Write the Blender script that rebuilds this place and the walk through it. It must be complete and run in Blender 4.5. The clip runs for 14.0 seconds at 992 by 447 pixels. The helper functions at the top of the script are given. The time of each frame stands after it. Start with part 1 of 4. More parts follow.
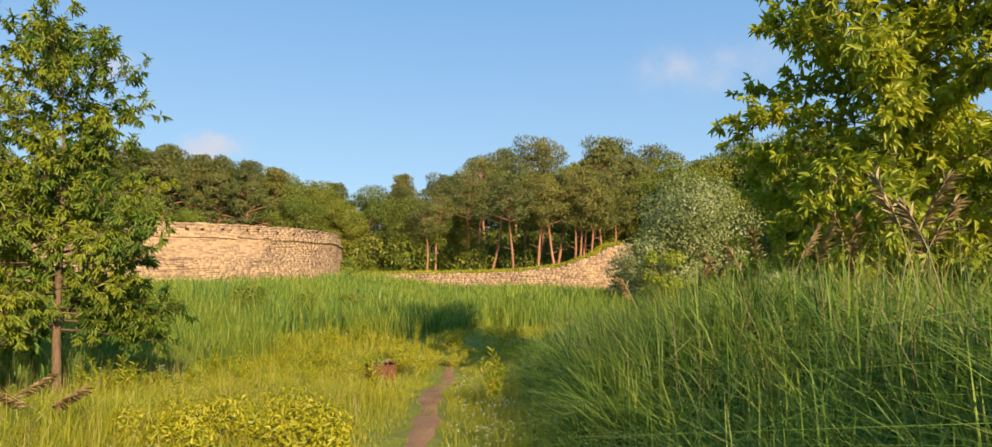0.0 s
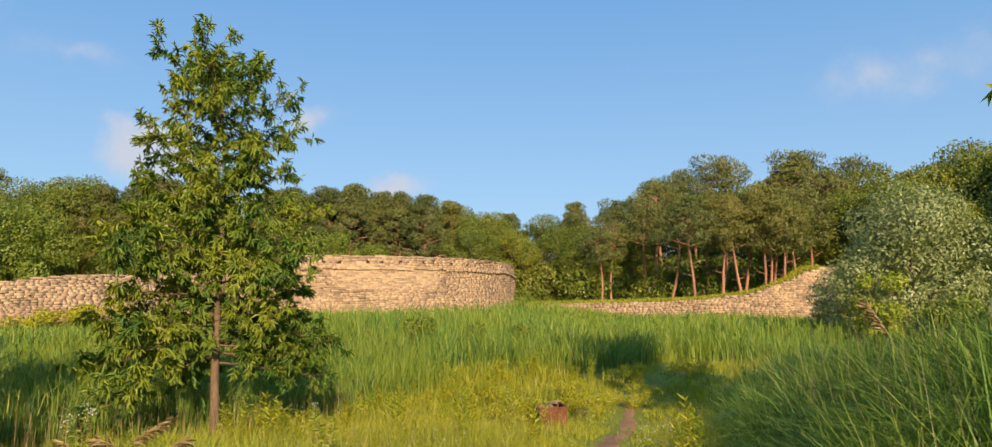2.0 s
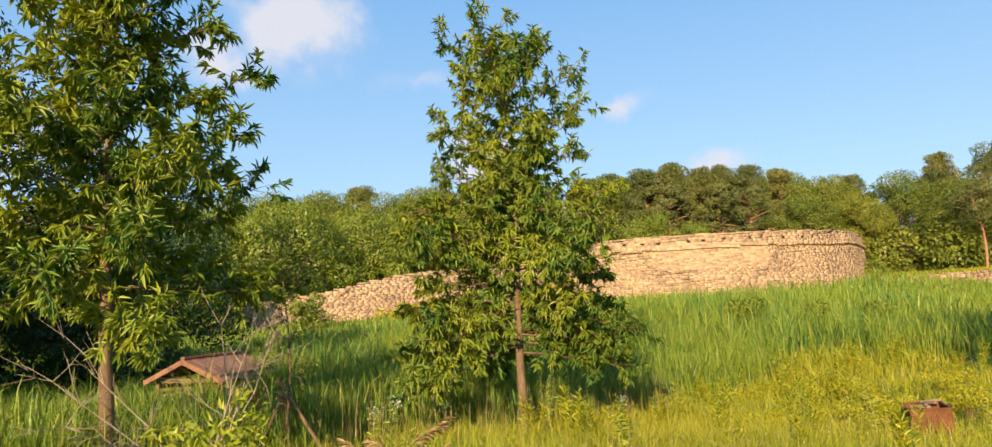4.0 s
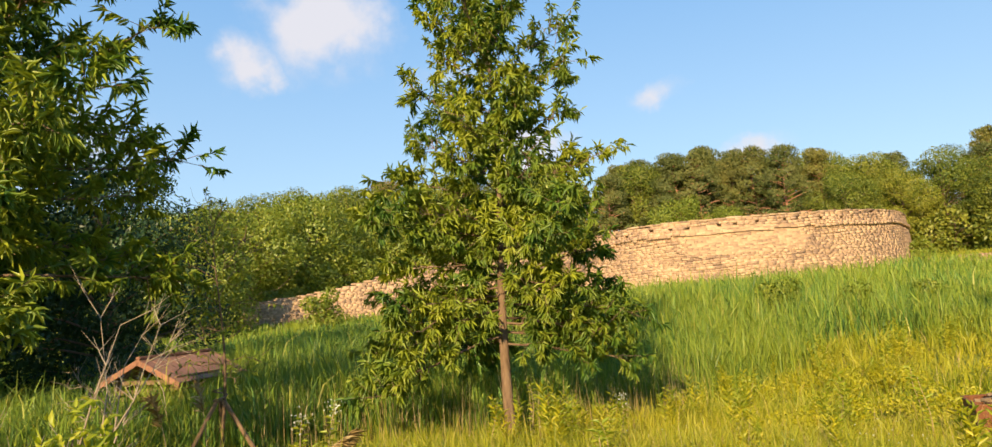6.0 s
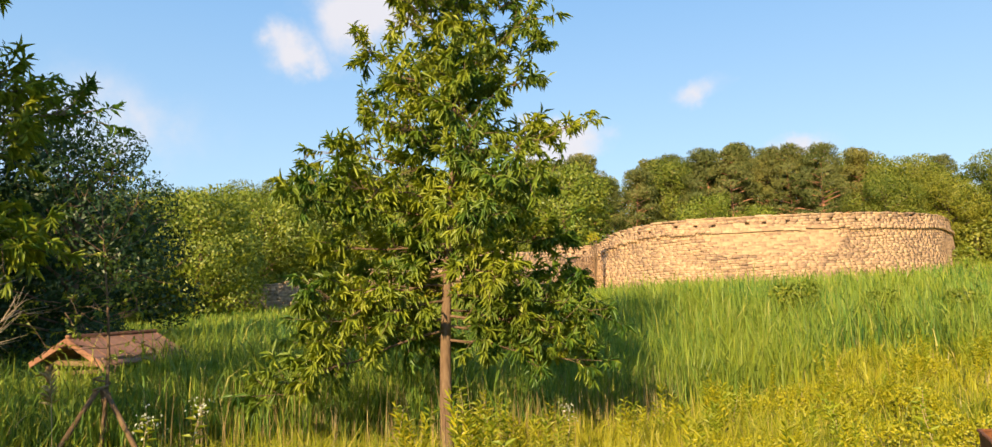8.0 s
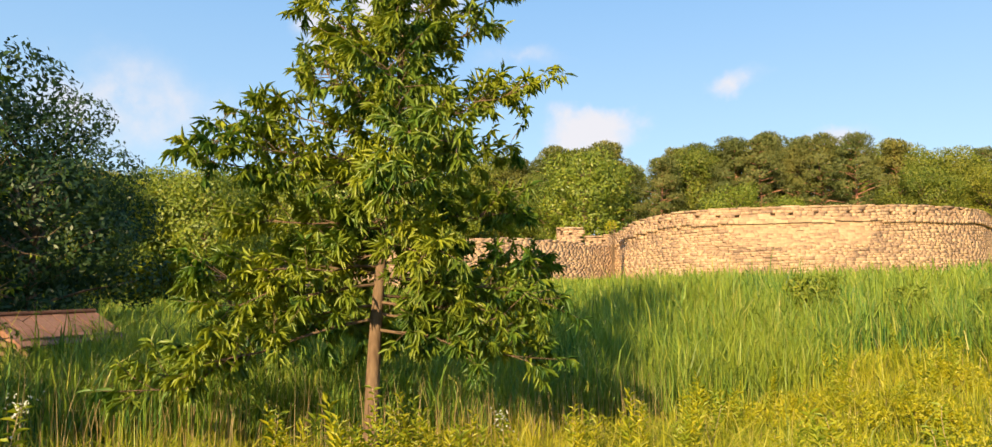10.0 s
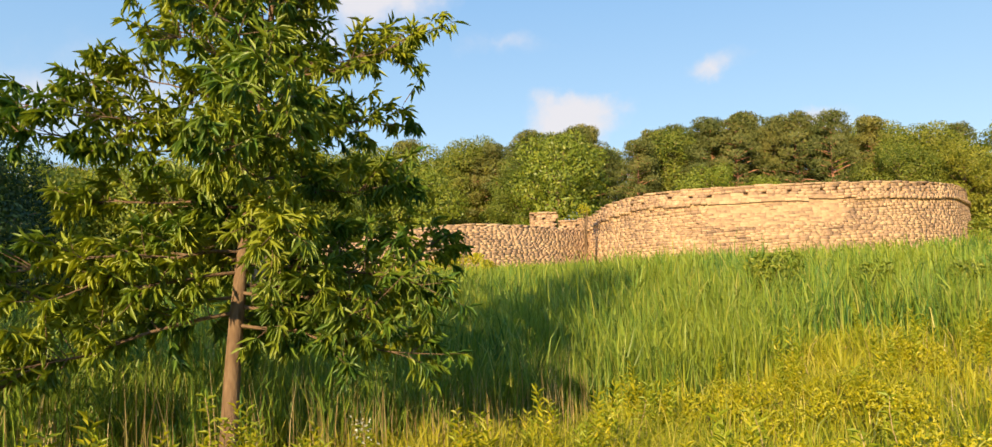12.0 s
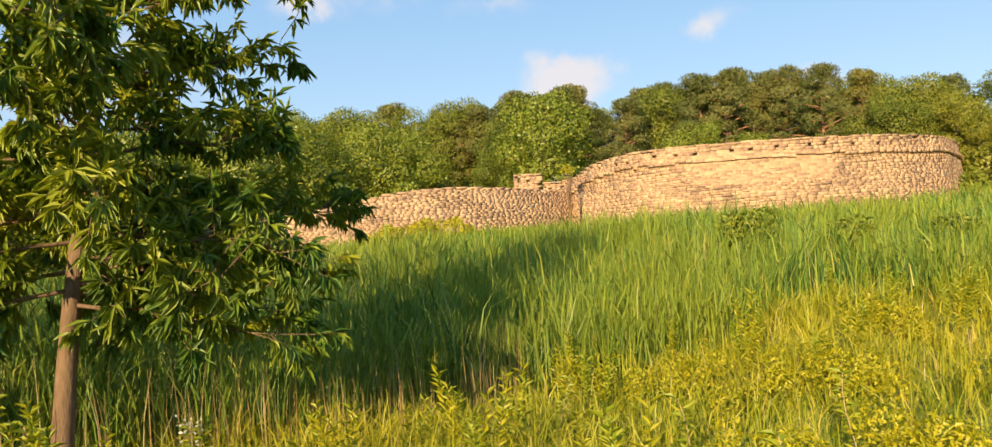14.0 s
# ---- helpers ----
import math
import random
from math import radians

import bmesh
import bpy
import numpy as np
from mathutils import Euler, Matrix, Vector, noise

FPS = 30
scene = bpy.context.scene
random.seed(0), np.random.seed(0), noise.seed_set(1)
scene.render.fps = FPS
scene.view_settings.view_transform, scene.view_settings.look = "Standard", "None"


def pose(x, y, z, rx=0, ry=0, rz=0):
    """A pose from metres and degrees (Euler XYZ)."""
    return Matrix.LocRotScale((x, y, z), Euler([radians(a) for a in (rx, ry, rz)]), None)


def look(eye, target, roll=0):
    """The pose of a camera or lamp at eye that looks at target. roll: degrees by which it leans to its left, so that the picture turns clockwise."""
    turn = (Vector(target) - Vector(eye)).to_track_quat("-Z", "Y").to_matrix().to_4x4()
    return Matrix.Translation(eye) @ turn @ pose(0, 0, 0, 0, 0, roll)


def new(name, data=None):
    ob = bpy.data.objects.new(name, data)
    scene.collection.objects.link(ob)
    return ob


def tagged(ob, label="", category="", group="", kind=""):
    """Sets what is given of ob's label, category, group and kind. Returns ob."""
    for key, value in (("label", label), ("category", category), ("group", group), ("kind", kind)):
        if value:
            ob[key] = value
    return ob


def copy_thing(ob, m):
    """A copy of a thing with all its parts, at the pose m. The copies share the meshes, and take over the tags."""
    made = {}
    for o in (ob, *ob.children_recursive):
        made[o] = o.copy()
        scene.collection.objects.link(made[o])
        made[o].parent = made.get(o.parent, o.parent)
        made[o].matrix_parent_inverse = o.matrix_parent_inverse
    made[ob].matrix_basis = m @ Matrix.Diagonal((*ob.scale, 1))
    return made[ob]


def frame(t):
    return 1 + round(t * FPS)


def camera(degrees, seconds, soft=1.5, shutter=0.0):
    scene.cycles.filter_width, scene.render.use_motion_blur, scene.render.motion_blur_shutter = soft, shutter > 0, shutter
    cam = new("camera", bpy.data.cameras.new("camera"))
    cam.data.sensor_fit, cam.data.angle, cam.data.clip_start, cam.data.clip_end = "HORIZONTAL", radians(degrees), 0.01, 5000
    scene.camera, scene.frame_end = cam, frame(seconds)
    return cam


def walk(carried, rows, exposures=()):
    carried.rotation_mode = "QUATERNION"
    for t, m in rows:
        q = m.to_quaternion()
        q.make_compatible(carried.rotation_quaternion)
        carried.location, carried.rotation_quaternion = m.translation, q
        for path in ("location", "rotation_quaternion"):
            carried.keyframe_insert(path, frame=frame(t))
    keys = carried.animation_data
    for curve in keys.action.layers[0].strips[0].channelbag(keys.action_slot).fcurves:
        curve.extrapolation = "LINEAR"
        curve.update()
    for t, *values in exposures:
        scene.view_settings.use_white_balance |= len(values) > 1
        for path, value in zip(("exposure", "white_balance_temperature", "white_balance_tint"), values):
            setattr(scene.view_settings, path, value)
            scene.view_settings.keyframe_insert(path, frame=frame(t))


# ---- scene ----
cam = camera(71.0, 14.0, 1.4)
METRES, EYE, TILT, LEAN, TURN = 13.0, 1.5, 4.5, 0.0, 0.0
ROWS = [
    (0.0, 0.0, 0.0, 0.0, -0.0, 0.0, -0.0),
    (0.5, -0.0002, 0.0456, -0.0086, 0.44, 0.53, 0.71),
    (1.0, -0.0042, 0.0855, -0.0096, 1.18, 1.22, 1.03),
    (1.5, -0.0073, 0.1303, -0.0126, 6.47, 1.66, 1.98),
    (2.0, -0.0097, 0.1644, -0.0156, 14.28, 2.65, 1.57),
    (2.5, -0.0144, 0.196, -0.0183, 24.51, 3.4, 1.74),
    (3.0, -0.0199, 0.2239, -0.0215, 30.83, 2.86, 1.84),
    (3.5, -0.0237, 0.2556, -0.0231, 38.17, 3.22, 4.41),
    (6.0, -0.0738, 0.4435, -0.0554, 43.5, 2.8, 7.25),
    (6.5, -0.076, 0.4839, -0.064, 44.08, 2.81, 7.28),
    (7.0, -0.0746, 0.5211, -0.0682, 44.35, 2.72, 6.61),
    (9.5, -0.1029, 0.698, -0.0843, 48.85, 1.87, 3.5),
    (10.0, -0.1067, 0.732, -0.0905, 48.74, 1.67, 3.76),
    (10.5, -0.1066, 0.7664, -0.0933, 48.74, 1.37, 3.87),
    (11.0, -0.1091, 0.7975, -0.0991, 48.59, 0.9, 4.19),
    (11.5, -0.1133, 0.8289, -0.101, 47.35, 0.74, 4.22),
    (12.0, -0.121, 0.8576, -0.1067, 47.54, 0.59, 5.13),
    (12.5, -0.1283, 0.8803, -0.1094, 54.17, 0.99, 6.89),
    (13.0, -0.1402, 0.9058, -0.1142, 59.24, 0.98, 7.33),
    (13.5, -0.1416, 0.9372, -0.1168, 56.8, -0.45, 7.3),
    (14.0, -0.1363, 0.9744, -0.1211, 47.17, -2.38, 6.31),
]
walk(cam, [(t, pose(0, 0, EYE, TILT, LEAN, TURN) @ pose(METRES * x, METRES * y, METRES * z, 90 + pitch, roll, yaw)) for t, x, y, z, yaw, pitch, roll in ROWS], [(0.0, 0.58, 6350, 10), (1.5, 0.44, 6150, 10), (2.0, 0.46, 6150, 10), (3.5, 0.76, 6450, 10), (6.5, 0.83, 6800, 11), (9.5, 0.92, 6900, 11), (12.0, 0.84, 6950, 11), (13.0, 1.02, 7250, 12), (14.0, 0.84, 7050, 12)])

# ---- light ----
SUN_EL, SUN_AZ = 22.0, (0.41, -0.91)
world = bpy.data.worlds.new("world")
scene.world = world
world.use_nodes = True
wn, wl = world.node_tree.nodes, world.node_tree.links
wn.clear()
w_out = wn.new("ShaderNodeOutputWorld")
w_bg = wn.new("ShaderNodeBackground")
w_sky = wn.new("ShaderNodeTexSky")
w_sky.sky_type = "NISHITA"
w_sky.sun_disc = False
w_sky.sun_elevation = radians(SUN_EL)
w_sky.sun_rotation = math.atan2(SUN_AZ[0], SUN_AZ[1])
w_sky.altitude, w_sky.air_density, w_sky.dust_density, w_sky.ozone_density = 100, 1.0, 0.6, 2.0
w_bg.inputs["Strength"].default_value = 1.0


def wmath(op, *args):
    q = wn.new("ShaderNodeMath")
    q.operation = op
    for k, v in enumerate(args):
        if isinstance(v, (int, float)):
            q.inputs[k].default_value = v
        else:
            wl.new(v, q.inputs[k])
    return q.outputs[0]


def wmix(fac, a, b):
    x = wn.new("ShaderNodeMix")
    x.data_type = "RGBA"
    for sock, v in ((x.inputs[0], fac), (x.inputs[6], a), (x.inputs[7], b)):
        if isinstance(v, (int, float)):
            sock.default_value = v
        elif isinstance(v, tuple):
            sock.default_value = (*v, 1)
        else:
            wl.new(v, sock)
    return x.outputs[2]


w_tc = wn.new("ShaderNodeTexCoord")
w_sep = wn.new("ShaderNodeSeparateXYZ")
wl.new(w_tc.outputs["Generated"], w_sep.inputs[0])
w_az = wmath("MULTIPLY", wmath("ARCTAN2", wmath("MULTIPLY", w_sep.outputs[0], -1.0), w_sep.outputs[1]), 57.2958)
w_el = wmath("MULTIPLY", wmath("ARCSINE", w_sep.outputs[2]), 57.2958)
w_dim = wn.new("ShaderNodeVectorMath")
w_dim.operation, w_dim.inputs["Scale"].default_value = "SCALE", 0.10
wl.new(w_sky.outputs[0], w_dim.inputs[0])
w_ramp = wn.new("ShaderNodeValToRGB")
for k, (p, c) in zip((w_ramp.color_ramp.elements[0], w_ramp.color_ramp.elements[1]), ((0.0, (0.33, 0.48, 0.60)), (0.5, (0.108, 0.28, 0.55)))):
    k.position, k.color = p, (*c, 1)
wl.new(w_sep.outputs[2], w_ramp.inputs[0])
w_clear = wmix(0.75, w_dim.outputs[0], w_ramp.outputs[0])
w_rag = wn.new("ShaderNodeTexNoise")
w_rag.inputs["Scale"].default_value, w_rag.inputs["Detail"].default_value, w_rag.inputs["Roughness"].default_value = 9.0, 5.0, 0.6
wl.new(w_tc.outputs["Generated"], w_rag.inputs["Vector"])
w_rgb = wn.new("ShaderNodeSeparateColor")
wl.new(w_rag.outputs["Color"], w_rgb.inputs[0])
w_az = wmath("ADD", w_az, wmath("MULTIPLY", wmath("SUBTRACT", w_rgb.outputs[0], 0.5), 9.0))
w_el = wmath("ADD", w_el, wmath("MULTIPLY", wmath("SUBTRACT", w_rgb.outputs[1], 0.5), 6.0))
# clouds: degrees to the left of straight ahead, degrees up, half width, half height, strength
w_mask = None
for c_az, c_el, c_w, c_h, c_s in ((-14.2, 16.4, 4.0, 2.6, 0.42), (-19.5, 16.6, 5.5, 2.8, 0.42), (56.5, 22.5, 5.5, 5.0, 0.95), (62.6, 19.0, 3.2, 2.4, 0.85), (77.0, 12.8, 10.0, 4.5, 0.55), (40.2, 12.2, 4.6, 2.5, 1.1), (29.4, 15.4, 3.2, 1.1, 0.4), (23.4, 9.7, 3.6, 1.3, 0.65), (47.0, 17.8, 5.0, 1.2, 0.35), (-32.0, 17.0, 6.0, 2.0, 0.4), (-60.0, 24.0, 14.0, 5.0, 0.6), (130.0, 20.0, 16.0, 5.0, 0.6), (-130.0, 28.0, 15.0, 5.0, 0.6)):
    d = wmath("SQRT", wmath("ADD", wmath("POWER", wmath("DIVIDE", wmath("SUBTRACT", w_az, c_az), c_w), 2.0), wmath("POWER", wmath("DIVIDE", wmath("SUBTRACT", w_el, c_el), c_h), 2.0)))
    m_ = wmath("MULTIPLY", wmath("MAXIMUM", wmath("SUBTRACT", 1.25, d), 0.0), c_s)
    w_mask = m_ if w_mask is None else wmath("MAXIMUM", w_mask, m_)
w_ns = wn.new("ShaderNodeTexNoise")
w_ns.inputs["Scale"].default_value, w_ns.inputs["Detail"].default_value, w_ns.inputs["Roughness"].default_value = 14.0, 6.0, 0.55
wl.new(w_tc.outputs["Generated"], w_ns.inputs["Vector"])
w_fac = wn.new("ShaderNodeMapRange")
w_fac.interpolation_type = "SMOOTHSTEP"
w_fac.inputs["From Min"].default_value, w_fac.inputs["From Max"].default_value = 0.06, 0.85
wl.new(wmath("MULTIPLY", w_mask, wmath("ADD", wmath("MULTIPLY", w_ns.outputs["Fac"], 2.6), -0.35)), w_fac.inputs["Value"])
wl.new(wmix(wmath("MULTIPLY", w_fac.outputs[0], 0.9), w_clear, (0.47, 0.47, 0.51)), w_bg.inputs["Color"])
wl.new(w_bg.outputs[0], w_out.inputs["Surface"])
sun_data = bpy.data.lights.new("sun", "SUN")
sun_data.energy, sun_data.angle, sun_data.color = 5.0, radians(0.6), (1.0, 0.78, 0.44)
sun = new("sun", sun_data)
sun.matrix_world = look((SUN_AZ[0] * 50, SUN_AZ[1] * 50, 50 * math.tan(radians(SUN_EL))), (0, 0, 0))


# ---- materials ----
def mat(name):
    m = bpy.data.materials.new(name)
    m.use_nodes = True
    m.node_tree.nodes.clear()
    return m, m.node_tree.nodes, m.node_tree.links


def ramp(n, stops):
    r = n.new("ShaderNodeValToRGB")
    e = r.color_ramp.elements
    while len(e) < len(stops):
        e.new(0.5)
    for k, (p, c) in zip(e, stops):
        k.position, k.color = p, (*c, 1)
    return r


def noise_node(n, l, scale, detail=4.0, coords="Object", rough=0.55):
    tc = n.new("ShaderNodeTexCoord")
    t = n.new("ShaderNodeTexNoise")
    t.inputs["Scale"].default_value, t.inputs["Detail"].default_value, t.inputs["Roughness"].default_value = scale, detail, rough
    l.new(tc.outputs[coords], t.inputs["Vector"])
    return t


def mixc(n, l, fac, a, b, mode="MIX"):
    x = n.new("ShaderNodeMix")
    x.data_type, x.blend_type = "RGBA", mode
    for sock, v in ((x.inputs[0], fac), (x.inputs[6], a), (x.inputs[7], b)):
        if isinstance(v, (int, float)):
            sock.default_value = v
        elif isinstance(v, tuple):
            sock.default_value = (*v, 1)
        else:
            l.new(v, sock)
    return x.outputs[2]


def leaf_mat(name, stops, patch, patch_scale=0.25, amount=0.5, through_light=0.4, gloss=0.08, tint=(1.0, 0.97, 0.5), vary=False):
    """Thin leaves or blades: colour by single leaf and by patch, some light through."""
    m, n, l = mat(name)
    geo = n.new("ShaderNodeNewGeometry")
    r = ramp(n, stops)
    l.new(geo.outputs["Random Per Island"], r.inputs[0])
    ns = noise_node(n, l, patch_scale, 3.0)
    pr = ramp(n, [(0.38, (0, 0, 0)), (0.62, (1, 1, 1))])
    l.new(ns.outputs["Fac"], pr.inputs[0])
    fac = n.new("ShaderNodeMath")
    fac.operation, fac.inputs[1].default_value = "MULTIPLY", amount
    l.new(pr.outputs[0], fac.inputs[0])
    col = mixc(n, l, fac.outputs[0], r.outputs[0], patch)
    oi = n.new("ShaderNodeObjectInfo")
    vr = ramp(n, [(0.0, (0.72, 0.80, 0.8)), (0.5, (1, 1, 1)), (1.0, (1.35, 1.2, 1.0))])
    l.new(oi.outputs["Random"], vr.inputs[0])
    if vary:
        col = mixc(n, l, 1.0, col, vr.outputs[0], "MULTIPLY")
    d = n.new("ShaderNodeBsdfDiffuse")
    tr = n.new("ShaderNodeBsdfTranslucent")
    l.new(col, d.inputs["Color"])
    l.new(mixc(n, l, 1.0, col, tint, "MULTIPLY"), tr.inputs["Color"])
    mx = n.new("ShaderNodeMixShader")
    mx.inputs[0].default_value = through_light
    l.new(d.outputs[0], mx.inputs[1])
    l.new(tr.outputs[0], mx.inputs[2])
    gl = n.new("ShaderNodeBsdfGlossy")
    gl.inputs["Roughness"].default_value = 0.45
    gl.inputs["Color"].default_value = (0.9, 0.95, 0.9, 1)
    m2 = n.new("ShaderNodeMixShader")
    m2.inputs[0].default_value = gloss
    l.new(mx.outputs[0], m2.inputs[1])
    l.new(gl.outputs[0], m2.inputs[2])
    o = n.new("ShaderNodeOutputMaterial")
    l.new(m2.outputs[0], o.inputs["Surface"])
    return m


def solid_mat(name, stops, scale=3.0, fine=30.0, rough=0.9, bump=0.4, distance=0.02, metal=0.0, per_object=0.0, coords="Object", stretch=None, island=0.0):
    """Rough solid surface with broad and fine variation, and relief."""
    m, n, l = mat(name)
    a, b = noise_node(n, l, scale, 5.0, coords), noise_node(n, l, fine, 6.0, coords, 0.65)
    if stretch:
        for t in (a, b):
            mp = n.new("ShaderNodeMapping")
            mp.inputs["Scale"].default_value = stretch
            src = t.inputs["Vector"].links[0].from_socket
            l.new(src, mp.inputs["Vector"])
            l.new(mp.outputs[0], t.inputs["Vector"])
    s = n.new("ShaderNodeMath")
    s.operation, s.inputs[1].default_value = "MULTIPLY_ADD", 0.45
    l.new(b.outputs["Fac"], s.inputs[0])
    h = n.new("ShaderNodeMath")
    h.operation, h.inputs[1].default_value = "MULTIPLY", 0.55
    l.new(a.outputs["Fac"], h.inputs[0])
    l.new(h.outputs[0], s.inputs[2])
    val = s.outputs[0]
    for amount, kind in ((per_object, "obj"), (island, "isl")):
        if amount:
            oi = n.new("ShaderNodeObjectInfo" if kind == "obj" else "ShaderNodeNewGeometry")
            q = n.new("ShaderNodeMath")
            q.operation, q.inputs[1].default_value, q.inputs[2].default_value = "MULTIPLY_ADD", amount, -amount / 2
            l.new(oi.outputs["Random" if kind == "obj" else "Random Per Island"], q.inputs[0])
            w = n.new("ShaderNodeMath")
            w.operation = "ADD"
            l.new(val, w.inputs[0])
            l.new(q.outputs[0], w.inputs[1])
            val = w.outputs[0]
    r = ramp(n, stops)
    l.new(val, r.inputs[0])
    p = n.new("ShaderNodeBsdfPrincipled")
    p.inputs["Roughness"].default_value, p.inputs["Metallic"].default_value = rough, metal
    p.inputs["Specular IOR Level"].default_value = 0.25
    l.new(r.outputs[0], p.inputs["Base Color"])
    bp = n.new("ShaderNodeBump")
    bp.inputs["Strength"].default_value, bp.inputs["Distance"].default_value = bump, distance
    l.new(b.outputs["Fac"], bp.inputs["Height"])
    l.new(bp.outputs[0], p.inputs["Normal"])
    o = n.new("ShaderNodeOutputMaterial")
    l.new(p.outputs[0], o.inputs["Surface"])
    return m


M_SOIL = solid_mat("meadow_soil", [(0.3, (0.15, 0.165, 0.02)), (0.5, (0.25, 0.25, 0.03)), (0.7, (0.36, 0.33, 0.06))], 0.25, 6.0, 0.95, 0.8, 0.08)
M_DIRT = solid_mat("trodden_earth", [(0.3, (0.23, 0.105, 0.045)), (0.5, (0.36, 0.18, 0.085)), (0.7, (0.47, 0.27, 0.14))], 1.5, 25.0, 0.95, 0.8, 0.02)
STONE = [(0.22, (0.18, 0.12, 0.09)), (0.38, (0.33, 0.22, 0.15)), (0.55, (0.45, 0.30, 0.19)), (0.80, (0.58, 0.415, 0.275))]
M_STONE = solid_mat("weathered_granite", STONE, 0.5, 7.0, 0.9, 0.25, 0.012, per_object=0.34)
M_STONES = solid_mat("weathered_granite_mass", STONE, 0.5, 7.0, 0.9, 0.25, 0.012, island=0.34)
M_CORE = solid_mat("wall_core_earth", [(0.3, (0.15, 0.105, 0.07)), (0.7, (0.30, 0.215, 0.145))], 1.0, 8.0, 0.95, 0.5, 0.03)
M_BARK = solid_mat("brown_bark", [(0.3, (0.085, 0.052, 0.034)), (0.5, (0.18, 0.115, 0.072)), (0.7, (0.28, 0.195, 0.125))], 4.0, 22.0, 0.9, 0.9, 0.02, stretch=(1, 1, 0.25))
M_PINEBARK = solid_mat("red_pine_bark", [(0.3, (0.20, 0.09, 0.06)), (0.5, (0.42, 0.20, 0.125)), (0.7, (0.56, 0.31, 0.20))], 0.8, 8.0, 0.9, 0.8, 0.03, stretch=(1, 1, 0.3))
M_RUST = solid_mat("rusted_steel", [(0.3, (0.06, 0.025, 0.015)), (0.5, (0.19, 0.075, 0.035)), (0.7, (0.30, 0.13, 0.06))], 3.0, 30.0, 0.8, 0.5, 0.01, metal=0.2)
M_ROOF = solid_mat("red_brown_roof_boards", [(0.3, (0.13, 0.06, 0.04)), (0.5, (0.24, 0.115, 0.075)), (0.7, (0.34, 0.18, 0.12))], 2.0, 18.0, 0.75, 0.5, 0.01, island=0.25)
M_WOOD = solid_mat("grey_brown_timber", [(0.3, (0.09, 0.05, 0.03)), (0.5, (0.19, 0.12, 0.07)), (0.7, (0.30, 0.21, 0.13))], 2.0, 20.0, 0.85, 0.5, 0.01)
M_OAK = leaf_mat("oak_leaves", [(0.0, (0.05, 0.12, 0.02)), (0.5, (0.085, 0.17, 0.024)), (0.9, (0.13, 0.22, 0.028)), (1.0, (0.26, 0.32, 0.035))], (0.40, 0.41, 0.03), 0.95, 0.72, 0.3, 0.025)
M_YOUNG = leaf_mat("yellow_green_leaves", [(0.0, (0.30, 0.36, 0.026)), (0.5, (0.44, 0.47, 0.036)), (1.0, (0.62, 0.57, 0.06))], (0.26, 0.35, 0.03), 1.0, 0.5, 0.5, 0.025)
M_DARK = leaf_mat("dark_leaves", [(0.0, (0.014, 0.036, 0.012)), (1.0, (0.04, 0.085, 0.022))], (0.05, 0.09, 0.025), 0.5, 0.5, 0.25, 0.03)
M_WOODS = leaf_mat("woodland_leaves", [(0.0, (0.07, 0.11, 0.017)), (0.6, (0.165, 0.205, 0.026)), (1.0, (0.29, 0.29, 0.048))], (0.26, 0.25, 0.034), 0.15, 0.5, 0.25, 0.02, vary=True)
M_PINE = leaf_mat("pine_needles", [(0.0, (0.055, 0.085, 0.026)), (0.6, (0.135, 0.16, 0.044)), (1.0, (0.25, 0.25, 0.075))], (0.22, 0.21, 0.06), 0.2, 0.6, 0.25, 0.02, vary=True)
M_SILVER = leaf_mat("silvery_leaves", [(0.0, (0.15, 0.19, 0.065)), (0.6, (0.31, 0.34, 0.12)), (1.0, (0.48, 0.48, 0.24))], (0.24, 0.27, 0.085), 0.4, 0.5, 0.35, 0.04)
M_MEADOW = leaf_mat("meadow_blades", [(0.0, (0.08, 0.14, 0.014)), (0.3, (0.25, 0.31, 0.026)), (0.6, (0.36, 0.385, 0.03)), (0.85, (0.46, 0.43, 0.04)), (1.0, (0.58, 0.47, 0.14))], (0.50, 0.42, 0.03), 0.16, 0.6, 0.36, 0.02)
M_REED = leaf_mat("reed_blades", [(0.0, (0.03, 0.09, 0.022)), (0.3, (0.10, 0.22, 0.045)), (0.6, (0.19, 0.31, 0.05)), (0.9, (0.31, 0.38, 0.05)), (1.0, (0.52, 0.44, 0.14))], (0.36, 0.38, 0.035), 0.3, 0.55, 0.32, 0.02)
M_MOUND = leaf_mat("tussock_blades", [(0.0, (0.025, 0.075, 0.022)), (0.3, (0.10, 0.21, 0.045)), (0.6, (0.20, 0.32, 0.055)), (0.88, (0.30, 0.40, 0.065)), (1.0, (0.5, 0.46, 0.17))], (0.34, 0.41, 0.045), 1.4, 0.6, 0.32, 0.02)
M_STRAW = leaf_mat("dry_straw", [(0.0, (0.28, 0.18, 0.08)), (0.6, (0.46, 0.33, 0.16)), (1.0, (0.6, 0.48, 0.27))], (0.36, 0.25, 0.11), 1.0, 0.4, 0.3, 0.03)
M_GOLD = leaf_mat("golden_foliage", [(0.0, (0.30, 0.31, 0.016)), (0.6, (0.53, 0.47, 0.018)), (1.0, (0.66, 0.55, 0.03))], (0.40, 0.40, 0.02), 0.8, 0.5, 0.45, 0.03)
M_BUSH = leaf_mat("shrub_leaves", [(0.0, (0.12, 0.17, 0.02)), (0.6, (0.24, 0.29, 0.03)), (1.0, (0.38, 0.37, 0.05))], (0.18, 0.24, 0.025), 0.6, 0.5, 0.35, 0.03)
